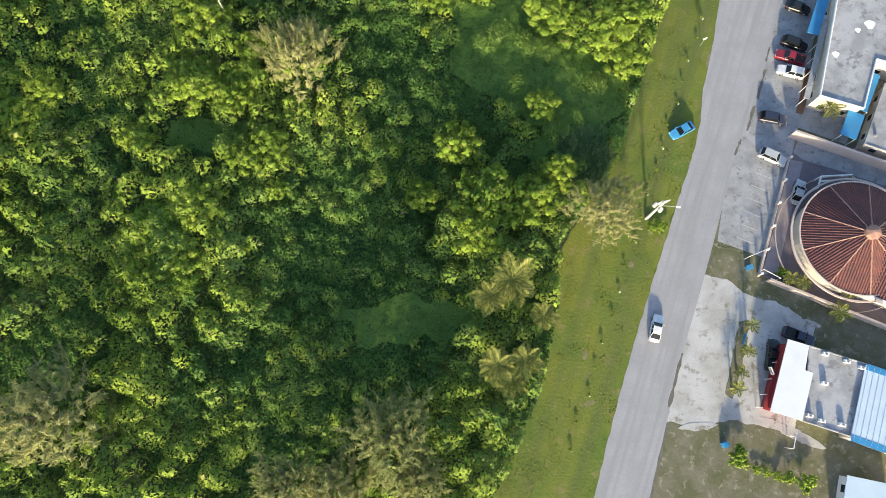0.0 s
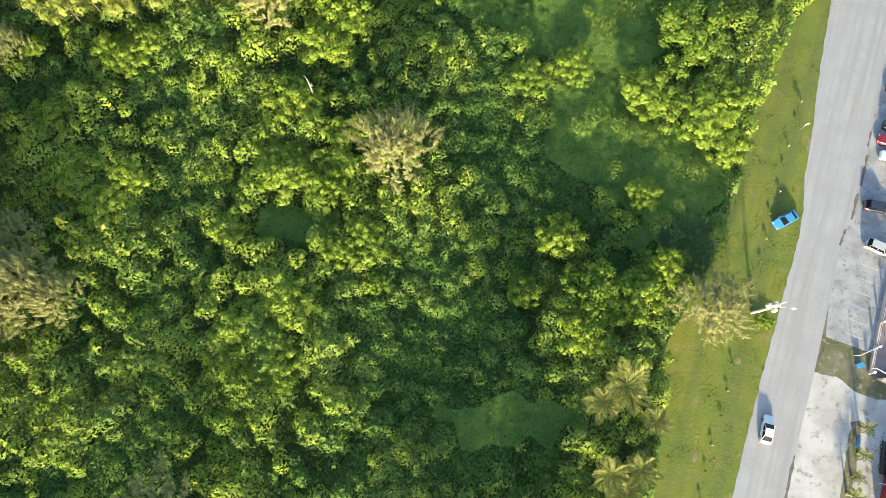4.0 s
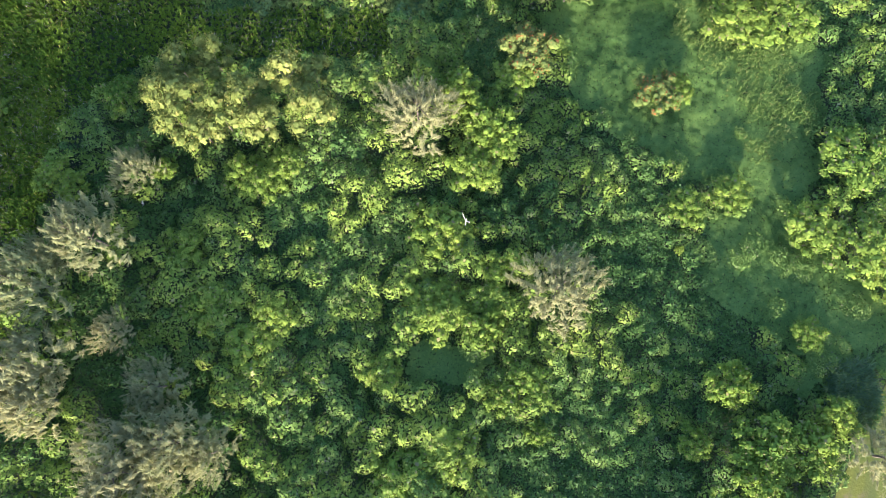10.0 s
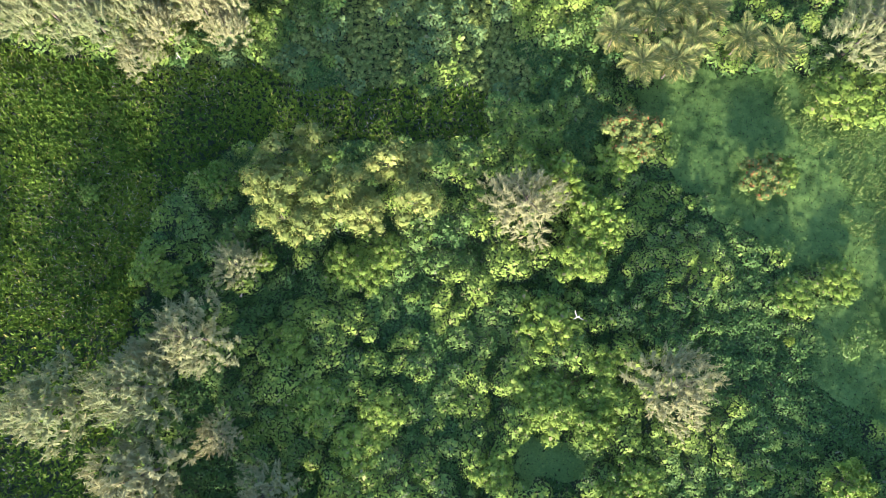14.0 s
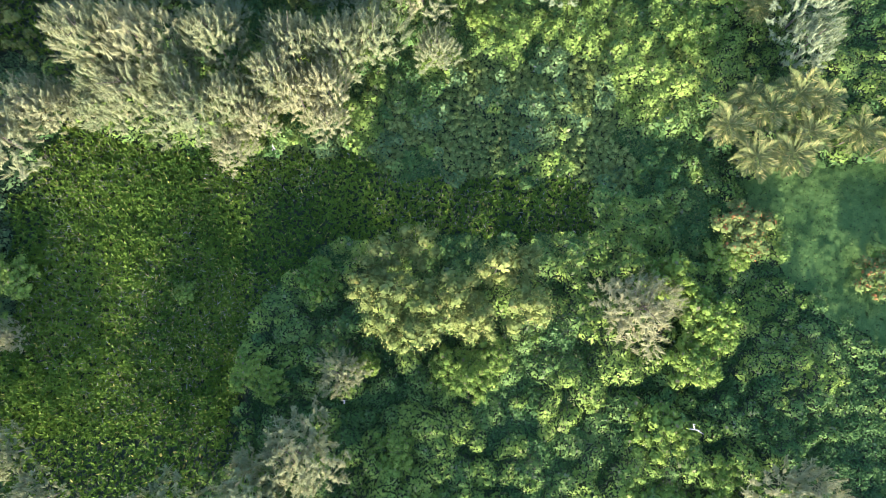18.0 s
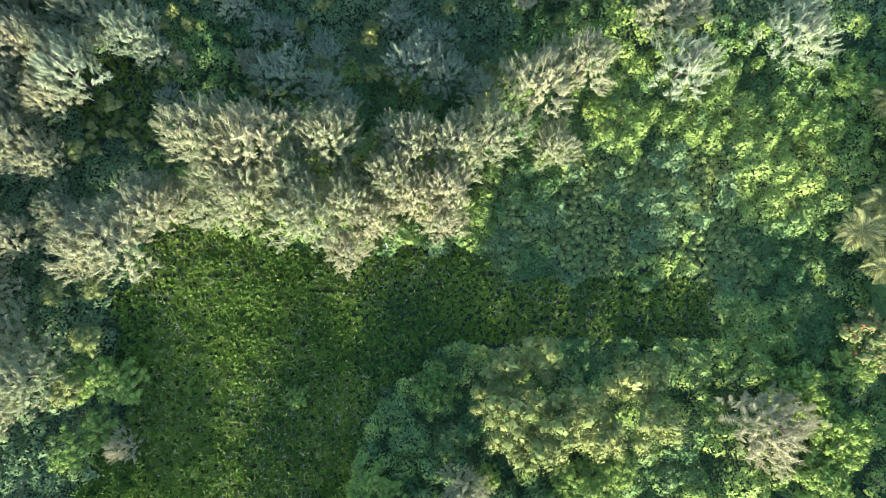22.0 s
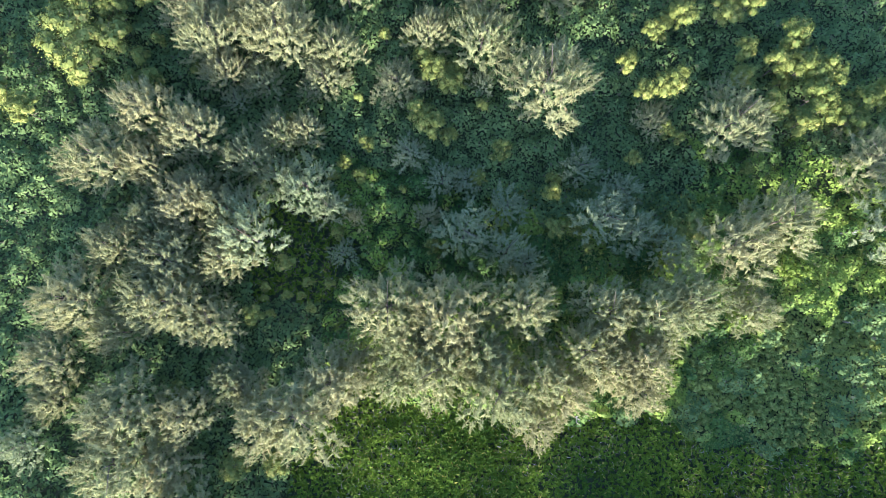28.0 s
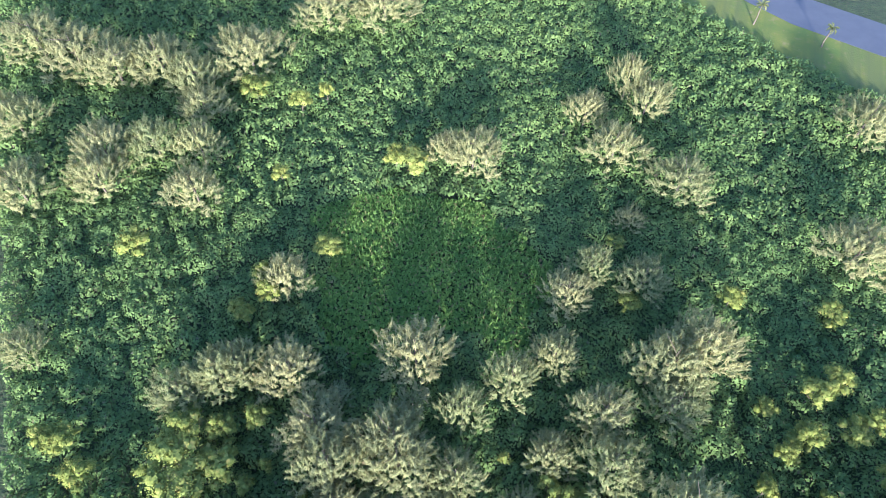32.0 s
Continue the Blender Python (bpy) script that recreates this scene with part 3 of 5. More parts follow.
# ---- undergrowth ----
def lumps(rng, p, base, radius, count, leaf, flat=0.85, own=0.45, core=9):
    """Rounded tufts at plan points p, whose tops stand base metres high: a dense shell of foliage with single leaves standing out of it."""
    n = len(p)
    turn, stretch = rng.uniform(0, 6.28, n), rng.uniform(0.6, 1.5, n)
    axis = np.stack([np.cos(turn), np.sin(turn)], 1)
    out = []
    for per, inner in ((core, True), (count, False)):
        k = np.repeat(np.arange(n), per)
        if inner:
            up = np.tile((np.arange(per) + 0.6) / per, n)
            az = np.tile(np.arange(per) * 2.39996, n) + rng.uniform(0, 6.28, n)[k]
        else:
            az, up = rng.uniform(0, 2 * np.pi, len(k)), rng.uniform(0.0, 1.0, len(k)) ** 0.8
        flatr = np.sqrt(np.maximum(1 - up * up, 0))
        d = np.stack([flatr * np.cos(az), flatr * np.sin(az), up], 1)
        r = radius[k, None] * (rng.uniform(0.25, 0.68, (len(k), 1)) if inner else rng.uniform(0.62, 1.15, (len(k), 1)))
        v = d * r * (1, 1, flat)
        v[:, :2] += ((stretch - 1)[:, None] * axis)[k] * (v[:, :2] * axis[k]).sum(1, keepdims=True)
        c = np.concatenate([p[k], (base - radius * flat)[k, None]], 1) + v
        along = unit(d * (1, 1, 0.3) + 0.6 * rng.normal(size=d.shape))
        if inner:
            out.append(leaves(rng, c, d, along, 1.75 / math.sqrt(core) * radius[k], 1.4 / math.sqrt(core) * radius[k], 0.4, own=0.3))
        else:
            s = leaf * rng.uniform(0.7, 1.3, len(k))
            out.append(leaves(rng, c, d + (0, 0, 0.08), along, s, s * 0.6, 0.8, own=own))
    return np.concatenate(out)


def types(p):
    """0 thicket, 1 low meadow, 2 reeds, 3 broad leaves, 4 bushland in the north and west, 5 grassy clearing."""
    w = np.stack([field(p, 3.0, 5), field(p, 3.0, 6)], 1) * 5 - 2.5
    q = p + w
    t = np.zeros(len(p), int)
    t[(q[:, 1] > 140 - 0.25 * (q[:, 0] + 100)) | (q[:, 0] < -152)] = 4
    t[(q[:, 0] > -92) & (q[:, 1] < 158)] = 0
    for m in MEADOWS:
        t[inside(q, m)] = 1
    for m in REEDS:
        t[inside(q, m)] = 2
    wide = np.stack([field(p, 8.0, 15), field(p, 8.0, 16)], 1) * 16 - 8
    t[inside(q + wide, BROAD)] = 3
    t[(t == 3) & (field(p, 3.5, 17) > 0.6)] = 4
    t[inside(q + 0.6 * wide, CLEARING)] = 5
    return t


def stuff(name, label, category, quads, material):
    return tagged(part(name, quads_mesh(name, quads, material), material), label, category, kind="stuff")


# canopy of the thicket as a relief over the plan: bushes, and clumps of foliage on them
CELL, WEST_END, SOUTH_END = 0.3, -316.0, -32.0
RELIEF = (1340, 1240)


def splat(relief, centres, wide, tall, sort=None, sorts=None, lean=None):
    """Adds rounded domes to a relief, the highest counting; sorts takes the sort of the bush that stands on top."""
    for k, ((x, y), w, h) in enumerate(zip(centres, wide, tall)):
        i0, i1 = max(0, int((x - w - WEST_END) / CELL)), min(RELIEF[0], int((x + w - WEST_END) / CELL) + 2)
        j0, j1 = max(0, int((y - w - SOUTH_END) / CELL)), min(RELIEF[1], int((y + w - SOUTH_END) / CELL) + 2)
        if i1 <= i0 or j1 <= j0:
            continue
        u = ((np.arange(i0, i1) * CELL + WEST_END - x) / w)[:, None]
        v = ((np.arange(j0, j1) * CELL + SOUTH_END - y) / w)[None]
        if lean is not None:
            ca, sa, st = lean[k]
            u, v = (u * ca + v * sa) * st, (v * ca - u * sa) / st
        dome = h * np.sqrt(np.clip(1 - u * u - v * v, 0, 1))
        patch = relief[i0:i1, j0:j1]
        if sorts is not None:
            top = dome > patch
            sorts[i0:i1, j0:j1][top] = sort[k]
        np.maximum(patch, dome, out=patch)


def sample(grid, p):
    u = np.clip((p - (WEST_END, SOUTH_END)) / CELL, 0, (RELIEF[0] - 1.01, RELIEF[1] - 1.01))
    k = u.astype(int)
    f = u - k
    i, j = k.T
    fx, fy = f.T
    return (grid[i, j] * (1 - fx) + grid[i + 1, j] * fx) * (1 - fy) + (grid[i, j + 1] * (1 - fx) + grid[i + 1, j + 1] * fx) * fy


def patches(p, rows):
    """0..1: how far the plan points lie within round patches of growth with ragged edges."""
    out = np.zeros(len(p))
    shake = (np.stack([field(p, 4.0, 61), field(p, 4.0, 62)], 1) - 0.5) * 7
    for x, y, r in rows:
        d = np.hypot(p[:, 0] + shake[:, 0] - x, p[:, 1] + shake[:, 1] - y) / r
        out = np.maximum(out, np.clip((1.35 - d) / 0.5, 0, 1))
    return out


rng = np.random.default_rng(11)
c = scatter(rng, WOOD, 3.0)
c = c + rng.normal(size=c.shape) * 0.8
n = len(c)
tall_, low_ = patches(c, TALL_GROWTH), patches(c, LOW_GROWTH)
broad_land = types(c)
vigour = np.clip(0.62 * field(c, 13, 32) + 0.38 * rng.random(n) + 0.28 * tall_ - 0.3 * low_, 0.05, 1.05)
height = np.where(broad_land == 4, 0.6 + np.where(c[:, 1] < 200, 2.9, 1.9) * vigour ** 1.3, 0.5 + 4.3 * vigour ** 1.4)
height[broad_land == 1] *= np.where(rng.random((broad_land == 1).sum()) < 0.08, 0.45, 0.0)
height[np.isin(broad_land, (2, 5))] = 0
# low bushes sort to darker leaves, which adds shade to the gaps
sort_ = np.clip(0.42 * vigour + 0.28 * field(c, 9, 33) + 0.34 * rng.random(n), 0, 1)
bush_relief, bush_sort = np.zeros(RELIEF), np.full(RELIEF, 0.2)
az = rng.uniform(0, 6.28, n)
lean = np.stack([np.cos(az), np.sin(az), rng.uniform(0.75, 1.3, n)], 1)
splat(bush_relief, c, rng.uniform(1.3, 2.9, n) * (0.75 + 0.45 * vigour), height, sort_, bush_sort, lean)
c = scatter(rng, WOOD, 1.0)
n = len(c)
az = rng.uniform(0, 6.28, n)
lean = np.stack([np.cos(az), np.sin(az), rng.uniform(0.7, 1.4, n)], 1)
clump_relief = np.zeros(RELIEF)
splat(clump_relief, c, rng.uniform(0.4, 1.0, n), 0.25 + 1.35 * rng.random(n) ** 1.4, lean=lean)
relief = bush_relief + clump_relief * (0.3 + 0.7 * np.clip(bush_relief / 2.6, 0, 1)) + 0.35
slope_x, slope_y = np.gradient(relief, CELL)


def canopy(rng, p, leaf, slack=0.2, own=0.6, wild=0.65, sink=0.0, shape=0.62):
    """Leaves lying on the canopy's relief at plan points p."""
    n = len(p)
    z = sample(relief, p) + rng.normal(size=n) * slack - sink
    slope = np.stack([-np.clip(sample(slope_x, p), -2, 2), -np.clip(sample(slope_y, p), -2, 2), np.full(n, 1.0)], 1)
    along = rng.normal(size=(n, 3)) + slope * (0.6, 0.6, 0)
    s = leaf * rng.uniform(0.65, 1.35, n)
    return leaves(rng, np.concatenate([p, z[:, None]], 1), slope, along, s, s * shape, wild, own=own)


def dense(per):
    p = scatter(rng, WOOD, 1 / math.sqrt(per))
    return p, types(p), sample(bush_sort, p)


# three shrub sorts; bright to dark also paints lit tops and shaded gaps
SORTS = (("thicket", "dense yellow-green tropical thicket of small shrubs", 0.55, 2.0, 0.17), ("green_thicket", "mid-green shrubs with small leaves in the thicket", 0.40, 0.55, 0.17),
         ("dark_thicket", "dark green larger-leaved shrubs in the thicket, darkened also for gap shade", -1.0, 0.40, 0.20))
fine, fine_kind, fine_sort = dense(19)
under, under_kind, under_sort = dense(4.5)
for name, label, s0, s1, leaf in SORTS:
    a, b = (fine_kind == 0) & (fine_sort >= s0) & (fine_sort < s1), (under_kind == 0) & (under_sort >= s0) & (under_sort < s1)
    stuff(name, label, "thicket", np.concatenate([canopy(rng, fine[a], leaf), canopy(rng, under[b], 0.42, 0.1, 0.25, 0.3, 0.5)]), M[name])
near_land = fine[:, 1] < 226
a, b = (fine_kind == 4) & near_land & (rng.random(len(fine)) < 0.6), (under_kind == 4) & (under[:, 1] < 226)
stuff("bushland", "dense blue-green bushes with rounded tops", "bushes", np.concatenate([canopy(rng, fine[a], 0.215), canopy(rng, under[b], 0.42, 0.1, 0.25, 0.3, 0.5)]), M["bushland"])
a, b = (fine_kind == 4) & ~near_land & (rng.random(len(fine)) < 0.26), (under_kind == 4) & (under[:, 1] >= 226)
stuff("far_bushland", "blue-green bushes with rounded tops further north", "bushes", np.concatenate([canopy(rng, fine[a], 0.3), canopy(rng, under[b], 0.45, 0.1, 0.25, 0.3, 0.5)]), M["bushland"])
a = (fine_kind == 1) & (sample(bush_relief, fine) > 0.15)
stuff("glade_seedlings", "small bright green bushes scattered over the glades", "bushes", canopy(rng, fine[a], 0.17), M["green_thicket"])


def carpet(rng, outlines, kinds, per, low, high, leaf, size=6.0):
    """Low leaves over some kinds of ground."""
    pts = np.concatenate([scatter(rng, o, 1 / math.sqrt(per)) for o in outlines])
    pts = pts[np.isin(types(pts), kinds)]
    z = low + (high - low) * (0.6 * field(pts, size, 8) + 0.2 * field(pts, 1.7, 9) + 0.2 * field(pts, 0.8, 10)) + rng.uniform(-0.15, 0.15, len(pts))
    c = np.concatenate([pts, z[:, None]], 1)
    n = len(c)
    slope = np.stack([0.5 * (field(pts, 0.8, 21) + field(pts, 2.9, 23)) - 0.5, 0.5 * (field(pts, 0.9, 22) + field(pts, 3.4, 24)) - 0.5, np.full(n, 1.1)], 1)
    s = leaf * rng.uniform(0.7, 1.3, n)
    return leaves(rng, c, slope, rng.normal(size=(n, 3)), s, s * 0.65, 0.4, own=0.22)


def grown(outline, by):
    x, y = np.mean(outline, 0)
    return [(x + (u - x) * by, y + (v - y) * by) for u, v in outline]


stuff("vine_meadow", "low green vines and grass covering open glades", "vines", np.concatenate([carpet(rng, [WOOD], (1,), 30, 0.3, 0.95, 0.15), carpet(rng, [WOOD], (1,), 9, 0.1, 0.75, 0.4)]), M["meadow"])
p = scatter(rng, BROAD_REACH, 0.95)
p = p[types(p) == 3]
stuff("broadleaf_cover", "bluish green broad-leaved plants growing low", "plants", lumps(rng, p, 0.8 + 0.9 * field(p, 4, 8) + 0.5 * rng.random(len(p)), rng.uniform(0.4, 0.8, len(p)), 34, 0.17, own=0.55, core=12), M["broad"])
stuff("broadleaf_undergrowth", "bluish green leaves close to the soil under taller plants", "plants", carpet(rng, [BROAD_REACH], (0, 1, 3, 4), 6, 0.05, 0.4, 0.36), M["broad"])


def blades(rng, pts, count, length, width, lean):
    """Tufts of arching sword leaves."""
    k = np.repeat(np.arange(len(pts)), count)
    az = rng.uniform(0, 2 * np.pi, len(k))
    tilt = rng.uniform(0.35, 1.2, len(k)) * lean
    d = np.stack([np.sin(tilt) * np.cos(az), np.sin(tilt) * np.sin(az), np.cos(tilt)], 1)
    L = length * rng.uniform(0.6, 1.2, len(k))
    h = 0.2 + 0.6 * field(pts, 5, 12)[k] + 0.7 * field(pts, 1.7, 13)[k]
    c = np.concatenate([pts[k], h[:, None]], 1) + d * L[:, None] * 0.8
    side_up = np.cross(d, np.stack([-np.sin(az), np.cos(az), 0 * az], 1))
    return leaves(rng, c, -side_up * np.sign(-side_up[:, 2:3] + 1e-6), d, L, width, 0.35, own=0.9)


pts = scatter(rng, grown(CLEARING, 1.25), 0.8)
pts = pts[types(pts) == 5]
stuff("glade_grass", "dense green blades of grass in a round clearing", "grass", np.concatenate([blades(rng, pts, 7, 0.5, 0.12, 0.9), carpet(rng, [grown(CLEARING, 1.25)], (5,), 4, 0.0, 0.8, 0.5)]), M["glade"])
pts = np.concatenate([scatter(rng, grown(REEDS[0], 1.1), 0.78), scatter(rng, grown(REEDS[1], 1.05), 0.95), scatter(rng, grown(REEDS[2], 1.2), 0.8)])
pts = pts[types(pts) == 2]
stuff("sword_fern_field", "yellow-green sword ferns filling a swampy field", "ferns", np.concatenate([blades(rng, pts, 10, 0.5, 0.115, 1.0), carpet(rng, [grown(o, 1.1) for o in REEDS[:2]], (2,), 3, -0.1, 0.25, 0.4)]), M["reed"])
pick = pts[(field(pts, 9, 14) > 0.42) & (rng.random(len(pts)) < 0.5)]
stuff("dead_fern", "dry grey-brown fern leaves among the green", "dead ferns", blades(rng, pick, 4, 0.5, 0.06, 1.25), M["dead"])

pts = scatter(rng, grown(TALL_GRASS, 1.5), 0.6)
pts = pts[(types(pts) == 1) & (patches(pts, [(2, 108, 7), (9, 103, 7), (11, 93, 6), (9, 87, 4)]) * field(pts, 2.2, 71) + 0.3 * rng.random(len(pts)) > 0.45)]
stuff("tall_grass", "tall yellowish grass standing in the glade", "grass", blades(rng, pts, 7, 0.45, 0.05, 1.0), M["tall_grass"])
pts = scatter(rng, SEDGE, 0.55)
stuff("sedge", "bluish green sedge with long arching leaves", "sedge", blades(rng, pts, 10, 0.8, 0.06, 1.0), M["sedge"])

# coarse woodland round the place, as far as a walk would show it
ring = scatter(rng, [(-560, -230), (-60, -230), (5, -32), (-80, -34), (-126, -4), (-160, 25), (-180, 52), (-219, 88), (-230, 163), (-252, 210), (-274, 252), (-306, 288), (-314, 338), (-100, 340), (-100, 560), (-560, 560)], 7.0)
ring = np.concatenate([ring, scatter(rng, [(56, 113), (34, 138), (-4, 165), (-41, 197), (-42, 230), (-44, 256), (-18, 250), (5, 236), (60, 236), (74, 172), (60, 122)], 5.0)])
ring = ring[~inside(ring, WOOD)]
stuff("outer_woodland", "green tropical woodland stretching into the distance", "woodland", lumps(rng, ring, 2.5 + field(ring, 25, 1) * 5, rng.uniform(3.8, 6.2, len(ring)), 14, 0.8, core=14), M["bushland"])


# ---- trees ----
def casuarina_crown(rng, plumes=145):
    """Feathery crown, 12 m high and 6 m in radius: a lobed dome of upright, tapering plumes of needles."""
    n = plumes
    k = np.arange(n)
    az = k * 2.39996 + rng.uniform(-0.25, 0.25, n)
    f = np.sqrt((k + 0.6) / n)
    lobes = 1 + 0.2 * np.sin(3 * az + rng.uniform(0, 6.28)) + 0.13 * np.sin(5 * az + rng.uniform(0, 6.28))
    flat = 5.0 * f * lobes
    away = np.stack([np.cos(az), np.sin(az), 0 * az], 1)
    z = 3.6 + 6.4 * np.sqrt(np.clip(1 - 0.97 * f * f, 0, 1)) * rng.uniform(0.86, 1.06, n) + rng.normal(size=n) * 0.45
    root = away * flat[:, None] + np.stack([0 * z, 0 * z, z], 1) + rng.normal(size=(n, 3)) * (0.25, 0.25, 0)
    axis = unit(away * (0.22 + 0.75 * f ** 3)[:, None] + np.array([0, 0, 1.0]) + 0.2 * rng.normal(size=(n, 3)))
    dome = unit(away * (0.25 + 0.9 * f)[:, None] + np.array([0, 0, 0.7]))
    long = rng.uniform(1.3, 2.5, n)
    out = []
    # inner mass of foliage
    j = rng.integers(0, n, n)
    out.append(leaves(rng, root[j] * (0.86, 0.86, 0.93), dome[j], rng.normal(size=(len(j), 3)), 0.65, 0.26, 0.4, 0.2, 0.15))
    # soft body of each plume, then the needles that fray it
    for turn in range(3):
        mid = root + axis * (long * 0.4)[:, None] + rng.normal(size=(n, 3)) * 0.06
        out.append(leaves(rng, mid, np.cross(axis, rng.normal(size=(n, 3))) * 0.8 + dome, axis, long * 0.55, rng.uniform(0.06, 0.11, n), 0.2, 0.5, 0.08))
    m = 38
    i = np.repeat(k, m)
    q = rng.uniform(-0.1, 1.0, n * m)
    L = rng.uniform(0.25, 0.5, n * m)
    off = unit(np.cross(axis[i], rng.normal(size=(n * m, 3)))) * (rng.uniform(0.12, 0.46, n * m) * (1.12 - q))[:, None]
    d = unit(axis[i] + 1.1 * off + 0.18 * rng.normal(size=(n * m, 3)))
    c = root[i] + axis[i] * (long[i] * q)[:, None] + off
    out.append(leaves(rng, c, dome[i] + unit(off) * 0.8, d, L, L * 0.05 + 0.026, 0.35, 0.5, 0.1))
    return np.concatenate(out)


def trunk_mesh(rng, name, height, radius, limbs, reach, material):
    bm = tube([(0, 0, -0.3), (0.1, 0.05, height * 0.3), (-0.1, 0.1, height * 0.65), (0, 0, height)], [radius, radius * 0.8, radius * 0.5, radius * 0.12])
    for k in range(limbs):
        az, z = k * 2.4 + rng.uniform(-0.3, 0.3), height * rng.uniform(0.35, 0.85)
        r = reach * rng.uniform(0.6, 1.0)
        x, y = math.cos(az), math.sin(az)
        tube([(0, 0, z), (x * r * 0.5, y * r * 0.5, z + r * 0.3), (x * r, y * r, z + r * 0.55)], [radius * 0.4, radius * 0.25, radius * 0.06], 5, bm)
    return bm_mesh(name, bm, material)


def clump_crown(rng, clumps, per, leaf, radius=5.0, height=10.0, spread=0.62, own=0.5, size=(0.24, 0.4), bounce=0.08):
    """Crown of rounded leaf clumps at the ends of the limbs."""
    out = []
    for k in range(clumps):
        f = (k + 0.5) / clumps
        az, r = k * 2.39996 + rng.uniform(-0.4, 0.4), radius * spread * math.sqrt(f) * rng.uniform(0.85, 1.2)
        z = height * (0.86 - 0.24 * f + rng.uniform(-bounce, bounce))
        cr = radius * rng.uniform(*size)
        p = np.array([[r * math.cos(az), r * math.sin(az)]])
        out.append(lumps(rng, p, np.array([z + cr * 0.5]), np.array([cr]), per, leaf, 0.85, own, 40))
    return np.concatenate(out)


def tree_kind(name, crowns, trunks, label, category, group):
    """A planter for one kind of tree: an Empty at the base over trunk and crown, in several variants."""
    kinds = list(zip(crowns, trunks))

    def plant(rows, seed, size, word=None):
        r = random.Random(seed)
        for x, y, radius, height in rows:
            crown, trunk = kinds[r.randrange(len(kinds))]
            m = pose(x, y, 0, 0, 0, r.uniform(0, 360)) @ Matrix.Diagonal((radius / size[0], radius / size[0], height / size[1], 1))
            t = thing(name, word or label, category, group, m)
            part("trunk", trunk, None, t)
            part("crown", crown, None, t)
    return plant


rng = np.random.default_rng(3)
cas_crowns = [quads_mesh("casuarina_crown", casuarina_crown(rng), M["casuarina"]) for _ in range(5)]
cas_trunks = [trunk_mesh(rng, "casuarina_trunk", 11.5, 0.24, 9, 3.2, M["bark"]) for _ in range(5)]
casuarina = tree_kind("casuarina_tree", cas_crowns, cas_trunks, "feathery pale green casuarina tree with drooping plumes", "tree", "casuarina trees in the wood")
for n_, rows in enumerate((CAS_ROADSIDE, [(x, y, r, 1.25 * h) for x, y, r, h in CAS_WEST], CAS_BELT, CAS_RIDGE, CAS_NORTH, CAS_GLADE, CAS_FAR, CAS_EAST, CAS_EDGE, CAS_LATE)):
    casuarina(rows, 10 + n_, (6.3, 12.5))
# smaller crowns that wear the needle colour toned for shade
young_crowns = [quads_mesh("young_casuarina_crown", casuarina_crown(rng, 105), M["casuarina_shaded"]) for _ in range(3)]
young = tree_kind("casuarina_tree", young_crowns, cas_trunks[:3], "young casuarina tree with feathery plumes, toned grey-green as in shade", "tree", "casuarina trees in the wood")
young(CAS_SMALL, 33, (6.3, 12.5))
young([(x, y, r, 1.25 * h) for x, y, r, h in CAS_SHADE], 30, (6.3, 12.5), "young grey-green casuarina tree in the shade of taller ones")
casuarina([(23.2, 33.8, 6.6, 8)], 31, (6.3, 12.5), "broad golden casuarina tree beside the grass verge")

aca_crowns = [quads_mesh("acacia_crown", clump_crown(rng, 13, 110, 0.16, own=0.3), M["yellow"]) for _ in range(4)]
aca_trunks = [trunk_mesh(rng, "acacia_trunk", 8.2, 0.17, 8, 3.0, M["bark"]) for _ in range(4)]
acacia = tree_kind("acacia_tree", aca_crowns, aca_trunks, "slender tree with yellow-green rounded leaf clumps", "tree", "yellow-green trees in the wood")
grove_crowns = [quads_mesh("grove_crown", clump_crown(rng, 10, 210, 0.14, spread=0.74, own=0.4, size=(0.27, 0.42), bounce=0.11), M["yellow"]) for _ in range(3)]
tree_kind("acacia_tree", grove_crowns, aca_trunks, "tall tree with smooth rounded yellow-green crown lumps", "tree", "yellow-green trees in the wood")(ACA_GROVE, 44, (5.0, 10.0))
round_crowns = [quads_mesh("round_crown", clump_crown(rng, 5, 110, 0.18, spread=0.4, own=0.4, size=(0.4, 0.6)), M["yellow"]) for _ in range(3)]
tree_kind("acacia_tree", round_crowns, aca_trunks, "small round yellow-green tree among the casuarinas", "tree", "yellow-green trees in the wood")(ACA_SMALL + ACA_ROUND, 45, (4.6, 10.0))
for n_, rows in enumerate((ACA_EAST, ACA_MID, ACA_WEST, ACA_EDGE, ACA_LATE)):
    acacia(rows, 40 + n_, (5.0, 10.0))

shrub_crowns = [quads_mesh("shrub_crown", clump_crown(rng, 30, 56, 0.1, 3.0, 4.0, 0.8, own=0.45, size=(0.16, 0.3)), M["bush"]) for _ in range(4)]
shrub_trunks = [trunk_mesh(rng, "shrub_trunk", 3.0, 0.09, 7, 1.8, M["bark"]) for _ in range(4)]
shrub = tree_kind("shrub", shrub_crowns, shrub_trunks, "bushy broad-leaved shrub with bright green top", "shrub", "shrubs in the thicket")
for n_, rows in enumerate((SHRUB_SOUTH, SHRUB_MID, SHRUB_NORTH)):
    shrub(rows, 50 + n_, (3.0, 4.1))
red_crowns = [quads_mesh("flame_crown", clump_crown(rng, 30, 56, 0.1, 3.0, 4.0, 0.8, own=0.45, size=(0.16, 0.3)), M["red_bush"])]
tree_kind("flowering_shrub", red_crowns, shrub_trunks[:1], "green shrub sprinkled with orange-red blossom", "shrub", "flowering shrubs")(SHRUB_RED, 5, (3.0, 4.1))


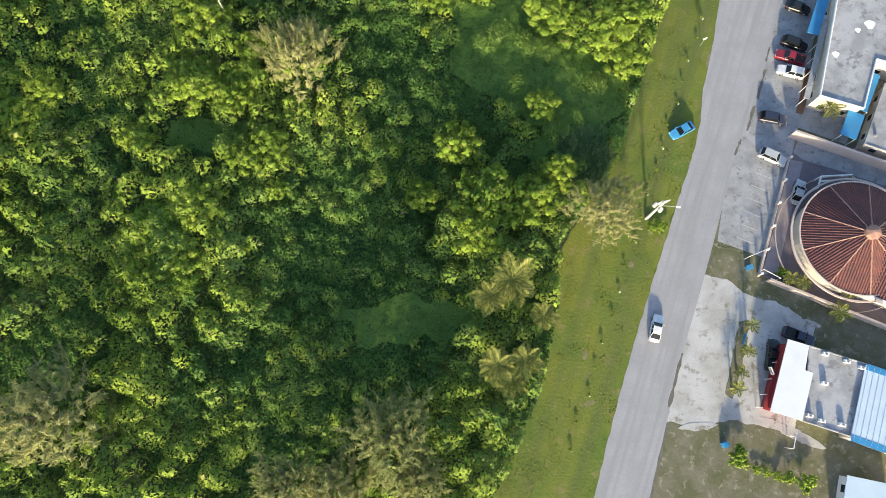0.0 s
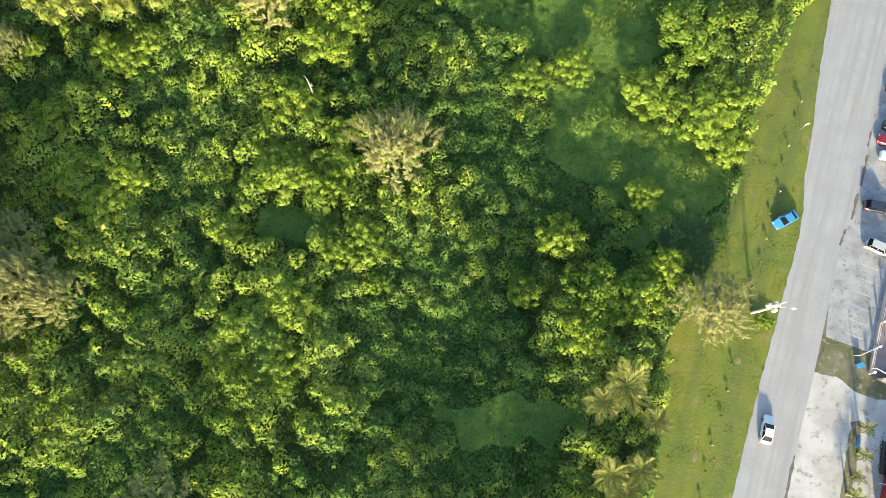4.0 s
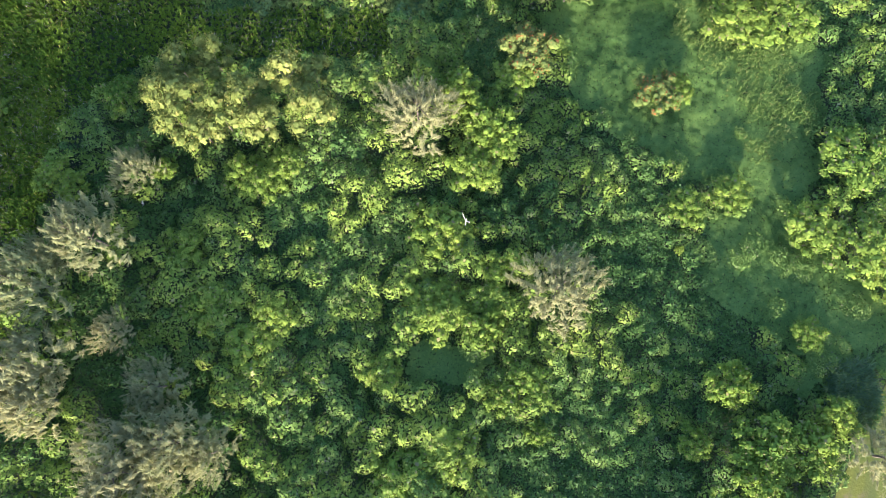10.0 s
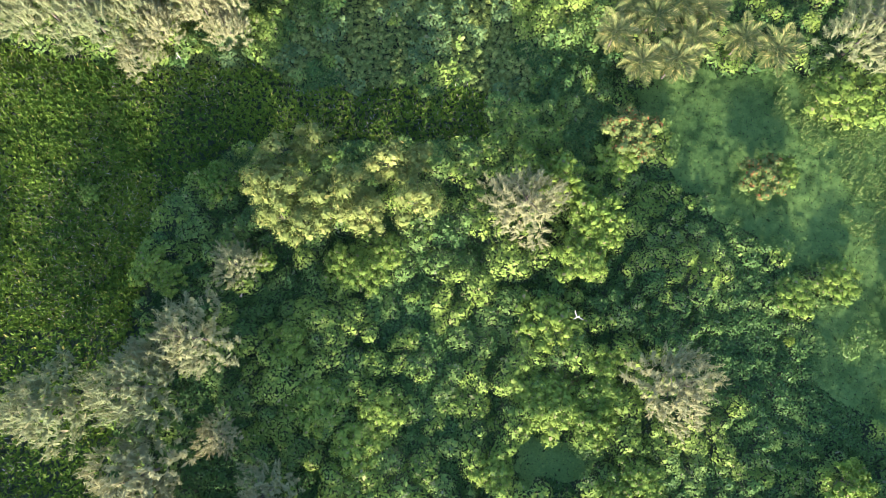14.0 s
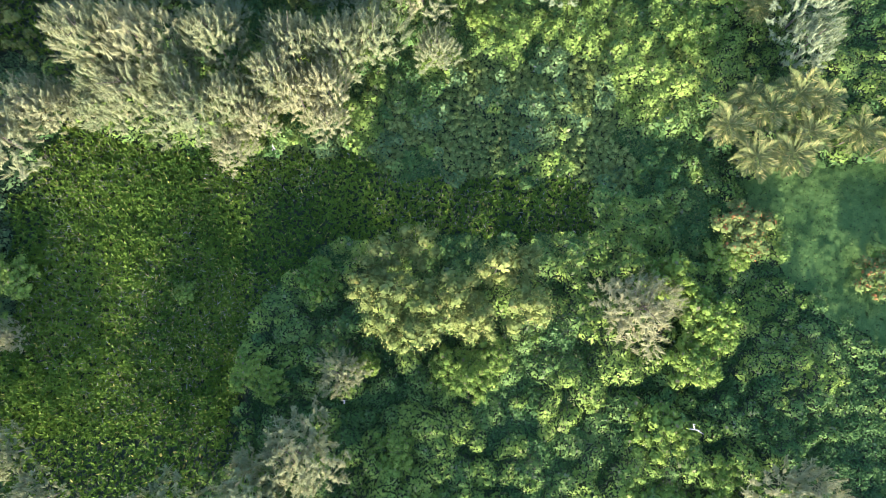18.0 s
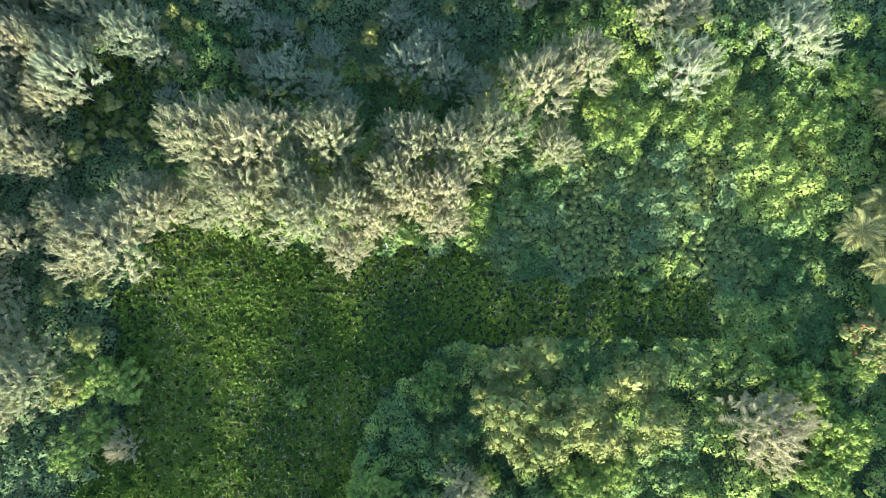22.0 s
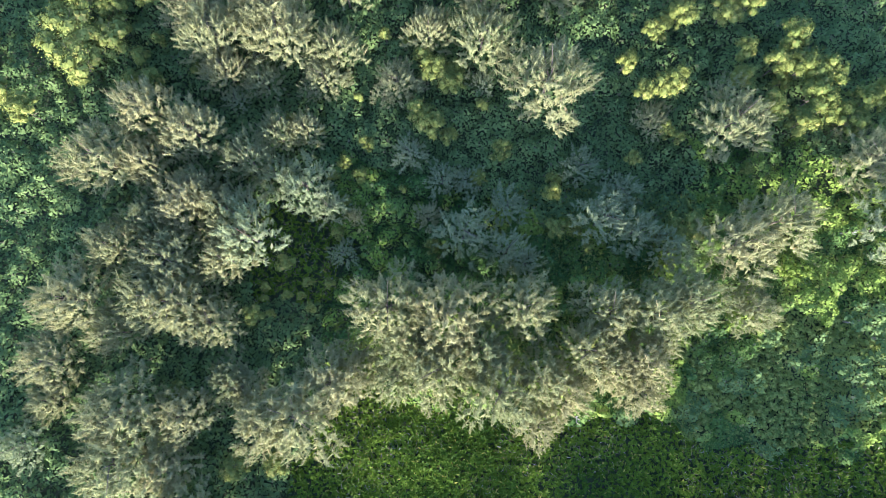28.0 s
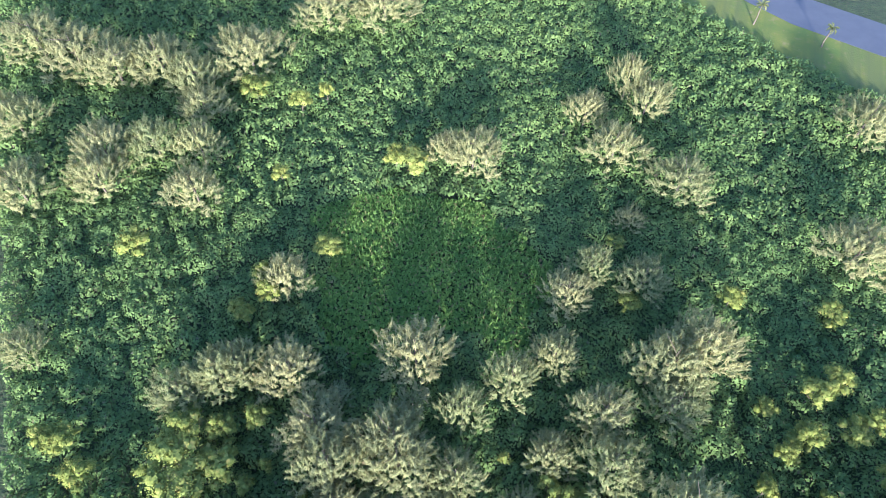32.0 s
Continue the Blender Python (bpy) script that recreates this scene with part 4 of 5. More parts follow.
def frond_mesh(rng, droop):
    """One palm frond, 4 m long, pointing along +x from the crown: a rib with two rows of leaflets."""
    s = np.linspace(0.1, 1, 30)
    spine = lambda q: np.stack([4.0 * q * (1 - 0.12 * droop * q), 0 * q, 1.5 * q - (1.6 + 1.6 * droop) * q * q], -1)
    out = []
    for side in (-1, 1):
        L = 0.66 * np.sin(np.pi * np.clip(s * 0.86 + 0.12, 0, 1)) + 0.12
        d = unit(np.stack([0.75 + 0 * s, side * 1.0 + 0 * s, -0.5 - 0.2 * rng.random(len(s))], 1))
        c = spine(s) + d * L[:, None]
        out.append(leaves(rng, c, np.tile((0.1, -side * 0.3, 1.0), (len(s), 1)), d, L * rng.uniform(0.8, 1.15, len(s)), 0.085, 0.3))
    q = np.linspace(0, 1, 9)
    a, b = spine(q[:-1]), spine(q[1:])
    w = np.linspace(0.07, 0.015, 9)[:, None] * np.array([[0, 1, 0]])
    out.append(np.stack([a - w[:-1], b - w[1:], b + w[1:], a + w[:-1], np.tile((0.0, 0.0, 1.0), (8, 1))], 1))
    return np.concatenate(out)


fronds = [quads_mesh("palm_frond", frond_mesh(rng, dr), M["palm"]) for dr in (0.3, 0.7, 1.1, 1.5)]
palm_trunks = [bm_mesh("palm_trunk", tube([(0, 0, -0.3), (0.25, 0.1, 2.5), (0.1, 0.15, 5.5), (0, 0, 8.0)], [0.24, 0.17, 0.14, 0.16], 8), M["bark"])]


def palms(rows, seed, label, group, count=19):
    r = random.Random(seed)
    for x, y, radius, height in rows:
        t = thing("coconut_palm", label, "palm tree", group, pose(x, y, 0, 0, 0, r.uniform(0, 360)))
        part("trunk", palm_trunks[0], None, t).scale = (1, 1, height / 8)
        for k in range(count):
            f = part("frond", fronds[min(3, int(4 * k / count))], None, t)
            s = radius / 4.7 * r.uniform(0.85, 1.12)
            f.matrix_basis = pose(0, 0, height, r.uniform(-12, 12), -38 + 62 * k / count, k * 137.5 + r.uniform(-10, 10)) @ Matrix.Diagonal((s, s, s, 1))


palms(PALMS_ROAD, 1, "coconut palm with golden arching fronds at the wood's edge", "palms at the wood's edge")
palms(PALMS_GROVE, 2, "coconut palm with sunlit yellowish fronds in a grove", "palms in the grove")


def snag(x, y, h, lean, seed):
    """A dead tree: bleached trunk with bare forking limbs."""
    r = random.Random(seed)
    t = thing("dead_tree", "bleached dead tree with bare forked branches", "dead tree", "dead trees", pose(x, y, 0, lean, 0, r.uniform(0, 360)))
    part("trunk", tube([(0, 0, -0.3), (0.15, 0, h * 0.5), (0, 0.2, h)], [0.16, 0.12, 0.06]), M["dead_wood"], t)
    for k in range(2):
        z, az, q = h * r.uniform(0.7, 0.9), k * 2.6 + r.uniform(0, 1), h * r.uniform(0.07, 0.12)
        u, v = math.cos(az), math.sin(az)
        part("branch", tube([(0, 0.15, z), (u * q, v * q + 0.15, z + q * 0.5), (u * q * 1.2, v * q * 1.3, z + q * 2.2)], [0.09, 0.06, 0.02], 5), M["dead_wood"], t)


for k, (x, y, h, lean) in enumerate(((-43.6, 69.0, 8.3, 2), (-67.2, 144.2, 3.8, 12), (-67.3, 129.6, 2.6, 10), (-98.5, 71.5, 3, 25), (-111.8, 112.5, 5, 8))):
    snag(x, y, h, lean, k)


# ---- roads and verge ----
def strip(west, east, z0, z1):
    """A slab between two lines that both run north."""
    ys = sorted({y for _, y in west + east if max(west[0][1], east[0][1]) <= y <= min(west[-1][1], east[-1][1])})
    edge = lambda line, y: float(np.interp(y, [q for _, q in line], [p for p, _ in line]))
    bm = bmesh.new()
    rows = [[bm.verts.new((edge(line, y), y, z)) for line, z in ((west, z0), (west, z1), (east, z1), (east, z0))] for y in ys]
    for r0, r1 in zip(rows, rows[1:]):
        for k in range(3):
            bm.faces.new((r0[k], r0[k + 1], r1[k + 1], r1[k]))
    bm.faces.new(rows[0])
    bm.faces.new(rows[-1])
    bmesh.ops.recalc_face_normals(bm, faces=bm.faces)
    return bm



M["asphalt"] = plain_material("worn_asphalt", (0.33, 0.33, 0.36), (0.285, 0.285, 0.31), 0.9, scale=0.25, fine=3.0, relief=0.01, drawn=(18, (0.27, 0.27, 0.285), 1.1))
M["verge"] = plain_material("mown_grass", (0.16, 0.175, 0.022), (0.095, 0.145, 0.02), 0.95, scale=0.13, fine=2.2, relief=0.04, drawn=(18, (0.10, 0.125, 0.028), 3.6), third=(0.21, 0.18, 0.07))
M["lawn"] = plain_material("thin_lawn", (0.10, 0.105, 0.05), (0.16, 0.15, 0.105), 0.95, scale=0.3, fine=2.0, relief=0.03, edge=0.12, third=(0.26, 0.24, 0.19))
M["concrete"] = plain_material("stained_concrete", (0.33, 0.335, 0.36), (0.24, 0.245, 0.265), 0.85, scale=0.35, fine=4.0, relief=0.005, edge=0.1, third=(0.19, 0.185, 0.185))
M["coral"] = plain_material("coral_gravel", (0.46, 0.455, 0.47), (0.35, 0.345, 0.34), 0.95, scale=0.2, fine=5.0, relief=0.02, edge=0.1, third=(0.24, 0.225, 0.19))
M["paver"] = plain_material("dark_pavers", (0.17, 0.145, 0.17), (0.13, 0.11, 0.13), 0.8, scale=0.5, fine=4.0, relief=0.005)
M["lilac"] = plain_material("lilac_pavers", (0.30, 0.26, 0.29), (0.24, 0.21, 0.235), 0.8, scale=0.5, fine=4.0, relief=0.005)
M["timber"] = plain_material("red_brown_timber", (0.20, 0.09, 0.05), (0.14, 0.07, 0.045), 0.8, scale=0.9, fine=6.0, relief=0.005)
M["crack"] = plain_material("road_crack_dirt", (0.10, 0.095, 0.085), (0.15, 0.14, 0.12), 0.95, scale=1.0)
M["dirt"] = plain_material("bare_dirt", (0.22, 0.19, 0.12), (0.14, 0.14, 0.05), 0.95, scale=0.7)
M["white"] = plain_material("white_paint", (0.80, 0.80, 0.80), (0.68, 0.68, 0.68), 0.5, scale=0.4)
M["faded"] = plain_material("faded_line_paint", (0.52, 0.52, 0.54), (0.34, 0.34, 0.36), 0.8, scale=1.4)
M["pink"] = plain_material("pink_plaster", (0.55, 0.45, 0.41), (0.46, 0.38, 0.35), 0.8, scale=0.5)
M["roof_grey"] = plain_material("weathered_flat_roof", (0.37, 0.375, 0.41), (0.26, 0.265, 0.285), 0.85, scale=0.25, fine=3.0, edge=0.08, third=(0.2, 0.2, 0.21))
M["roof_white"] = plain_material("white_roof_sheet", (0.70, 0.72, 0.78), (0.63, 0.65, 0.70), 0.45, scale=0.2)
M["roof_pale"] = plain_material("pale_blue_roof_sheet", (0.50, 0.60, 0.72), (0.44, 0.54, 0.66), 0.5, scale=0.3)
M["blue"] = plain_material("blue_sheet", (0.04, 0.25, 0.52), (0.05, 0.21, 0.42), 0.5, scale=0.5)
M["tile"] = plain_material("red_brown_roof_tile", (0.17, 0.062, 0.056), (0.115, 0.05, 0.05), 0.7, scale=0.8, per_object=0.4)
M["ridge"] = plain_material("pale_ridge_tile", (0.38, 0.22, 0.17), (0.28, 0.16, 0.13), 0.8)
M["red"] = plain_material("red_paint", (0.30, 0.03, 0.03), (0.22, 0.03, 0.03), 0.5)
M["metal"] = plain_material("grey_metal", (0.42, 0.42, 0.43), (0.32, 0.32, 0.33), 0.4, 0.6)
M["pole"] = plain_material("pale_concrete_pole", (0.62, 0.61, 0.58), (0.5, 0.49, 0.47), 0.8)
M["glass"] = glass_material("dark_glass")
M["rubber"] = plain_material("rubber", (0.02, 0.02, 0.02), (0.03, 0.03, 0.03), 0.85)
M["lamp_red"] = plain_material("red_lens", (0.30, 0.01, 0.01), (0.25, 0.01, 0.01), 0.25)
M["lamp_clear"] = plain_material("clear_lens", (0.75, 0.75, 0.75), (0.65, 0.65, 0.65), 0.15)
M["purple"] = plain_material("cream_render", (0.55, 0.50, 0.44), (0.45, 0.41, 0.36), 0.8)


def rough(outline, amp, seed, step=1.2):
    """The outline with a worn, uneven edge."""
    r, out = random.Random(seed), []
    for (x0, y0), (x1, y1) in zip(outline, outline[1:] + outline[:1]):
        n = max(1, int(math.hypot(x1 - x0, y1 - y0) / step))
        out += [(x0 + (x1 - x0) * q / n + r.uniform(-amp, amp), y0 + (y1 - y0) * q / n + r.uniform(-amp, amp)) for q in range(n)]
    return out


def structure(name, outline, z0, z1, material, label, category, uneven=0.0):
    if uneven:
        outline = rough(outline, uneven, name, 0.7)
    return tagged(part(name, prism(outline, z0, z1), M[material]), label, category, kind="structure")


def smooth(line, rounds=2, seed=None, amp=0.0):
    """The line with its corners rounded off and, if asked, a worn edge."""
    for _ in range(rounds):
        out = [line[0]]
        for (x0, y0), (x1, y1) in zip(line, line[1:]):
            out += [(0.75 * x0 + 0.25 * x1, 0.75 * y0 + 0.25 * y1), (0.25 * x0 + 0.75 * x1, 0.25 * y0 + 0.75 * y1)]
        line = out + [line[-1]]
    if amp:
        r, out = random.Random(seed), []
        for (x0, y0), (x1, y1) in zip(line, line[1:]):
            n = max(1, int(abs(y1 - y0) / 0.9))
            out += [(x0 + (x1 - x0) * q / n + r.uniform(-amp, amp), y0 + (y1 - y0) * q / n) for q in range(n)]
        line = out + [line[-1]]
    return line


ROAD_WEST, ROAD_EAST, VERGE_EDGE = smooth(ROAD_WEST, 2, 1, 0.1), smooth(ROAD_EAST, 2), smooth(VERGE_EDGE, 2, 2, 0.3)
tagged(part("road", strip(ROAD_WEST, ROAD_EAST, -0.2, 0.05), M["asphalt"]), "worn pale grey asphalt road with faint wheel tracks", "road", kind="structure")
tagged(part("grass_verge", strip(VERGE_EDGE, ROAD_WEST, -0.2, 0.03), M["verge"]), "mown yellow-green grass verge with faint tyre tracks", "verge", kind="structure")
tagged(part("east_lawn", strip(ROAD_EAST, [(170, -120), (170, 170)], -0.2, 0.02), M["lawn"]), "thin worn lawn with patches of bare soil", "lawn", kind="structure")
structure("parking_lot", [(42.6, 29.6), (50, 27), (56.3, 44.2), (57.6, 49.5), (60.3, 56), (62, 66), (66, 78), (78, 118), (68.5, 118), (55.6, 71), (51.7, 57.4), (46.9, 46.6), (44.4, 38.3)], -0.1, 0.046, "concrete", "stained grey concrete parking lot beside the road", "parking lot")
structure("gravel_lot", [(39.8, 23.8), (43.6, 23.2), (47.5, 20.2), (52, 19.4), (57.6, 15.8), (54, 8), (52.6, -1.2), (47, -0.2), (43, 0.6), (38, -0.8), (32.6, 0.1), (34.7, 8.5)], -0.1, 0.042, "coral", "whitish coral gravel forecourt", "forecourt", 0.24)
structure("side_yard", [(57.6, 50.6), (66, 47.4), (68.2, 53), (60.2, 56)], -0.1, 0.05, "concrete", "grey concrete yard beside the store", "yard")
structure("grass_corner", [(42.3, 29.2), (49.6, 26.9), (48.6, 23.6), (52, 22.6), (56, 18.9), (47.5, 20.6), (43.4, 23.2), (41.6, 26)], -0.1, 0.06, "lawn", "grassy corner between forecourt and parking lot", "lawn", 0.3)
structure("timber_deck", [(57.9, 53.2), (59.1, 53.0), (61.8, 61.4), (60.7, 62.0)], -0.1, 0.12, "timber", "red-brown timber deck beneath the store canopy", "deck")
structure("planting_bed", [(43.3, 3.8), (42.1, 4.6), (43.3, 9), (45.2, 16.2), (46.8, 16.2), (46.0, 12)], -0.1, 0.09, "lawn", "narrow grass bed with a row of small palms", "planting bed", 0.15)
structure("concrete_drive", [(56.8, 45.8), (58.0, 48.5), (72.5, 43.6), (90, 37.2), (88, 33), (71.9, 40), (65.7, 42.1), (58.2, 44.5)], -0.1, 0.062, "concrete", "grey concrete drive between wall and courtyard", "drive")
structure("paved_walk", [(49.6, 24), (56.2, 44.4), (58.2, 44.0), (52.2, 24.6)], -0.1, 0.064, "lilac", "pale lilac paved walk inside the courtyard fence", "walk")
structure("courtyard", [(49.3, 24), (55.9, 44.2), (57.9, 48.6), (90, 37), (84, 10), (68.9, 16.2), (52.4, 22.8)], -0.1, 0.055, "paver", "dark paved courtyard round the domed hall", "courtyard")
far_line = FAR_ROAD[::-1]
M["far_asphalt"] = plain_material("far_asphalt", (0.095, 0.105, 0.125), (0.08, 0.09, 0.11), 0.8, scale=0.2)
tagged(part("far_road", strip([(x + 0.5, y + 0.5) for x, y in far_line], [(x + 9, y + 13) for x, y in far_line], -0.2, 0.05), M["far_asphalt"]), "grey two-lane road beyond the wood", "road", kind="structure")
tagged(part("far_verge", strip([(x - 11, y - 14) for x, y in far_line], [(x + 0.4, y + 0.4) for x, y in far_line], -0.2, 0.03), M["verge"]), "grass verge along the far road", "verge", kind="structure")
for k, (x, y, l, w, a) in enumerate(((30.6, -8, 16, 0.7, 74), (34.4, 6.5, 9, 0.8, 73), (41.2, 26, 1.6, 0.5, 60), (47.3, 46.5, 3.2, 0.7, 66), (50, 52, 5, 0.9, 70), (52.4, 58.6, 6, 0.7, 72), (54, 64.5, 3, 0.5, 72))):
    r = random.Random(k)
    n = 9
    top = [(-l / 2 + l * q / n, w / 2 * r.uniform(0.3, 1)) for q in range(n + 1)]
    low = [(u, -v * r.uniform(0.4, 1)) for u, v in top[::-1]]
    ca, sa = math.cos(radians(a)), math.sin(radians(a))
    structure("road_crack", [(x + u * ca - v * sa, y + u * sa + v * ca) for u, v in top + low], 0.0, 0.056, "crack", "dark broken edge of the asphalt", "crack")
for k, (x, y, l, w, a) in enumerate(((20, 10.2, 2.2, 0.8, 80), (28, 25.2, 1.3, 1.0, 40), (31.5, 30.8, 1.2, 1.0, 10), (20.5, 2.5, 2.4, 0.9, 20), (43.6, 63.5, 5, 1.1, 72), (40.6, 47, 6, 1.0, 66), (36.8, 37, 7, 0.8, 68))):
    r = random.Random(40 + k)
    ring_ = [(x + l / 2 * math.cos(q) * math.cos(radians(a)) * r.uniform(0.7, 1) - w / 2 * math.sin(q) * math.sin(radians(a)), y + l / 2 * math.cos(q) * math.sin(radians(a)) * r.uniform(0.7, 1) + w / 2 * math.sin(q) * math.cos(radians(a))) for q in (2 * math.pi * s / 12 for s in range(12))]
    structure("bare_patch", ring_, 0.0, 0.04, "dirt", "bare sandy patch in the grass", "bare ground")

# painted bay lines
for k in range(7):
    x, y = 49.8 - 0.8 * k, 42.0 - 2.32 * k
    d = Vector((2.8, -1.15, 0)).normalized()
    tagged(part("bay_line", box((3.1, 0.12, 0.006), (x + d.x * 1.55, y + d.y * 1.55, 0.051), 0, math.atan2(d.y, d.x)), M["faded"]), "faded white parking bay line", "road marking", "parking bay lines", "structure")


# ---- cars ----
def car(x, y, heading, color, label, kind="sedan", group="parked cars"):
    """A car 4.5 m long, its nose along +x before it is turned."""
    paint = bpy.data.materials.get("paint_" + color[0])
    if not paint:
        paint, nt, bsdf = base_material("paint_" + color[0])
        nt.links.new(mix_color(nt, "MIX", noise_out(nt, 1.5), color[1], tuple(c * 0.85 for c in color[1])), bsdf.inputs["Base Color"])
        bsdf.inputs["Roughness"].default_value, bsdf.inputs["Coat Weight"].default_value = 0.3, 0.6
    t = thing("car", label, "car", group, pose(x, y, 0.05, 0, 0, heading))
    high = {"sedan": 1.42, "suv": 1.7, "pickup": 1.72}[kind]
    waist = {"sedan": 0.86, "suv": 1.0, "pickup": 1.02}[kind]
    l, w = {"sedan": 4.5, "suv": 4.7, "pickup": 5.2}[kind], 1.8
    # cabin: front foot, windscreen top, rear top, rear foot
    a, b, c, d = {"sedan": (0.95, 0.2, -1.0, -1.75), "suv": (1.0, 0.35, -1.75, -2.15), "pickup": (1.1, 0.45, -0.55, -0.75)}[kind]
    bm = bmesh.new()
    rows = []
    for u, zt, ww in ((-l / 2, waist - 0.22, 0.80), (-l / 2 + 0.12, waist - 0.05, 0.92), (-l / 2 + 0.6, waist, 1.0), (0.0, waist, 1.0), (a, waist - 0.02, 1.0), (l / 2 - 0.5, waist - 0.14, 0.95), (l / 2 - 0.1, waist - 0.26, 0.84), (l / 2, waist - 0.36, 0.7)):
        h = w / 2 * ww
        rows.append([bm.verts.new(p) for p in ((u, -h, 0.25), (u, -h * 1.0, zt - 0.12), (u, -h * 0.9, zt), (u, h * 0.9, zt), (u, h, zt - 0.12), (u, h, 0.25))])
    for r0, r1 in zip(rows, rows[1:]):
        for k in range(6):
            bm.faces.new((r0[k], r0[(k + 1) % 6], r1[(k + 1) % 6], r1[k]))
    bm.faces.new(rows[0])
    bm.faces.new(rows[-1][::-1])
    bmesh.ops.recalc_face_normals(bm, faces=bm.faces)
    part("body", bm, paint, t)
    hw, tw = w / 2 * 0.9, w / 2 * 0.72
    part("roof", box((b - c + 0.1, 2 * tw + 0.06, 0.06), ((b + c) / 2, 0, high - 0.02), 0.025), paint, t)

    def pane(name, pts):
        bm = bmesh.new()
        f = bm.faces.new([bm.verts.new(p) for p in pts])
        bmesh.ops.solidify(bm, geom=[f], thickness=0.02)
        part(name, bm, M["glass"], t)
    pane("windscreen", ((a, -hw, waist), (a, hw, waist), (b, tw, high - 0.04), (b, -tw, high - 0.04)))
    pane("rear_window", ((d, hw, waist), (d, -hw, waist), (c, -tw, high - 0.04), (c, tw, high - 0.04)))
    for s in (-1, 1):
        pane("side_window", ((a, s * hw, waist), (b, s * tw, high - 0.04), (c, s * tw, high - 0.04), (d, s * hw, waist)))
        for u, v in ((a, b), (d, c), ((a + d) / 2 + 0.1, (b + c) / 2 + 0.1)):
            part("pillar", tube([(u, s * hw, waist - 0.02), (v, s * tw, high - 0.03)], [0.05, 0.04], 5), paint, t)
        part("mirror", box((0.14, 0.2, 0.13), (a - 0.15, s * (w / 2 + 0.08), waist + 0.05), 0.03), paint, t)
        part("headlight", box((0.16, 0.34, 0.13), (l / 2 - 0.1, s * 0.58, waist - 0.34), 0.03), M["lamp_clear"], t)
        part("tail_light", box((0.1, 0.34, 0.14), (-l / 2 + 0.02, s * 0.6, waist - 0.24), 0.03), M["lamp_red"], t)
        for u in (l * 0.3, -l * 0.29):
            wheel = part("wheel", tube([(u, s * 0.72, 0.32), (u, s * 0.91, 0.32)], [0.33, 0.33], 14), M["rubber"], t)
            part("rim", tube([(u, s * 0.9, 0.32), (u, s * 0.925, 0.32)], [0.2, 0.17], 10), M["metal"], wheel)
    if kind == "pickup":
        for s in (-1, 1):
            part("bed_side", box((1.7, 0.09, 0.3), (-1.68, s * 0.8, 1.12), 0.02), paint, t)
        part("tailgate", box((0.09, 1.6, 0.3), (-2.5, 0, 1.12), 0.02), paint, t)
        part("cargo_bed", box((1.6, 1.5, 0.05), (-1.66, 0, 1.03), 0.01), M["rubber"], t)
    else:
        part("bumper", box((0.12, 1.5, 0.18), (l / 2 + 0.0, 0, 0.38), 0.04), paint, t)
    return t


BLACK, RED, WHITE, NAVY, SILVER, SKY = ("black", (0.012, 0.012, 0.014)), ("red", (0.26, 0.015, 0.03)), ("white", (0.75, 0.75, 0.76)), ("navy", (0.025, 0.03, 0.06)), ("silver", (0.42, 0.44, 0.47)), ("sky_blue", (0.06, 0.28, 0.55))
car(60.0, 73.7, -20, BLACK, "black hatchback parked nose-in by the awning")
car(58.6, 66.3, -22, BLACK, "black sport utility car parked on stained concrete", "suv")
car(57.5, 63.6, 160, RED, "dark red pickup truck parked between two cars", "pickup")
car(57.4, 60.8, 165, WHITE, "white sport utility car parked beside the pickup", "suv")
car(53.5, 51.8, -10, NAVY, "dark blue van parked on the concrete", "suv")
car(52.8, 44.6, -25, SILVER, "silver sport utility car parked at the lot's edge", "suv")
car(56.6, 38.4, 68, SILVER, "silver car parked on the dark courtyard paving")
car(37.6, 49.2, 210, SKY, "bright blue car parked on the grass verge")
car(31.5, 14.6, 76, WHITE, "white car with dark windows on the road", group="cars on the road")
car(49.8, 10.8, 78, BLACK, "black pickup truck parked before the shop", "pickup")
car(54.3, 13.9, -20, NAVY, "dark blue pickup truck behind the shop", "pickup")


# ---- buildings ----
def shifted(outline, by):
    """The outline drawn in (by > 0) towards its middle by about that many metres."""
    cx, cy = np.mean(outline, 0)
    out = []
    for x, y in outline:
        d = math.hypot(x - cx, y - cy)
        out.append((cx + (x - cx) * (d - by) / d, cy + (y - cy) * (d - by) / d))
    return out


def edge_box(p, q, z0, z1, thick):
    l, a = math.hypot(q[0] - p[0], q[1] - p[1]), math.atan2(q[1] - p[1], q[0] - p[0])
    return box((l, thick, z1 - z0), ((p[0] + q[0]) / 2, (p[1] + q[1]) / 2, (z0 + z1) / 2), 0.03, a)


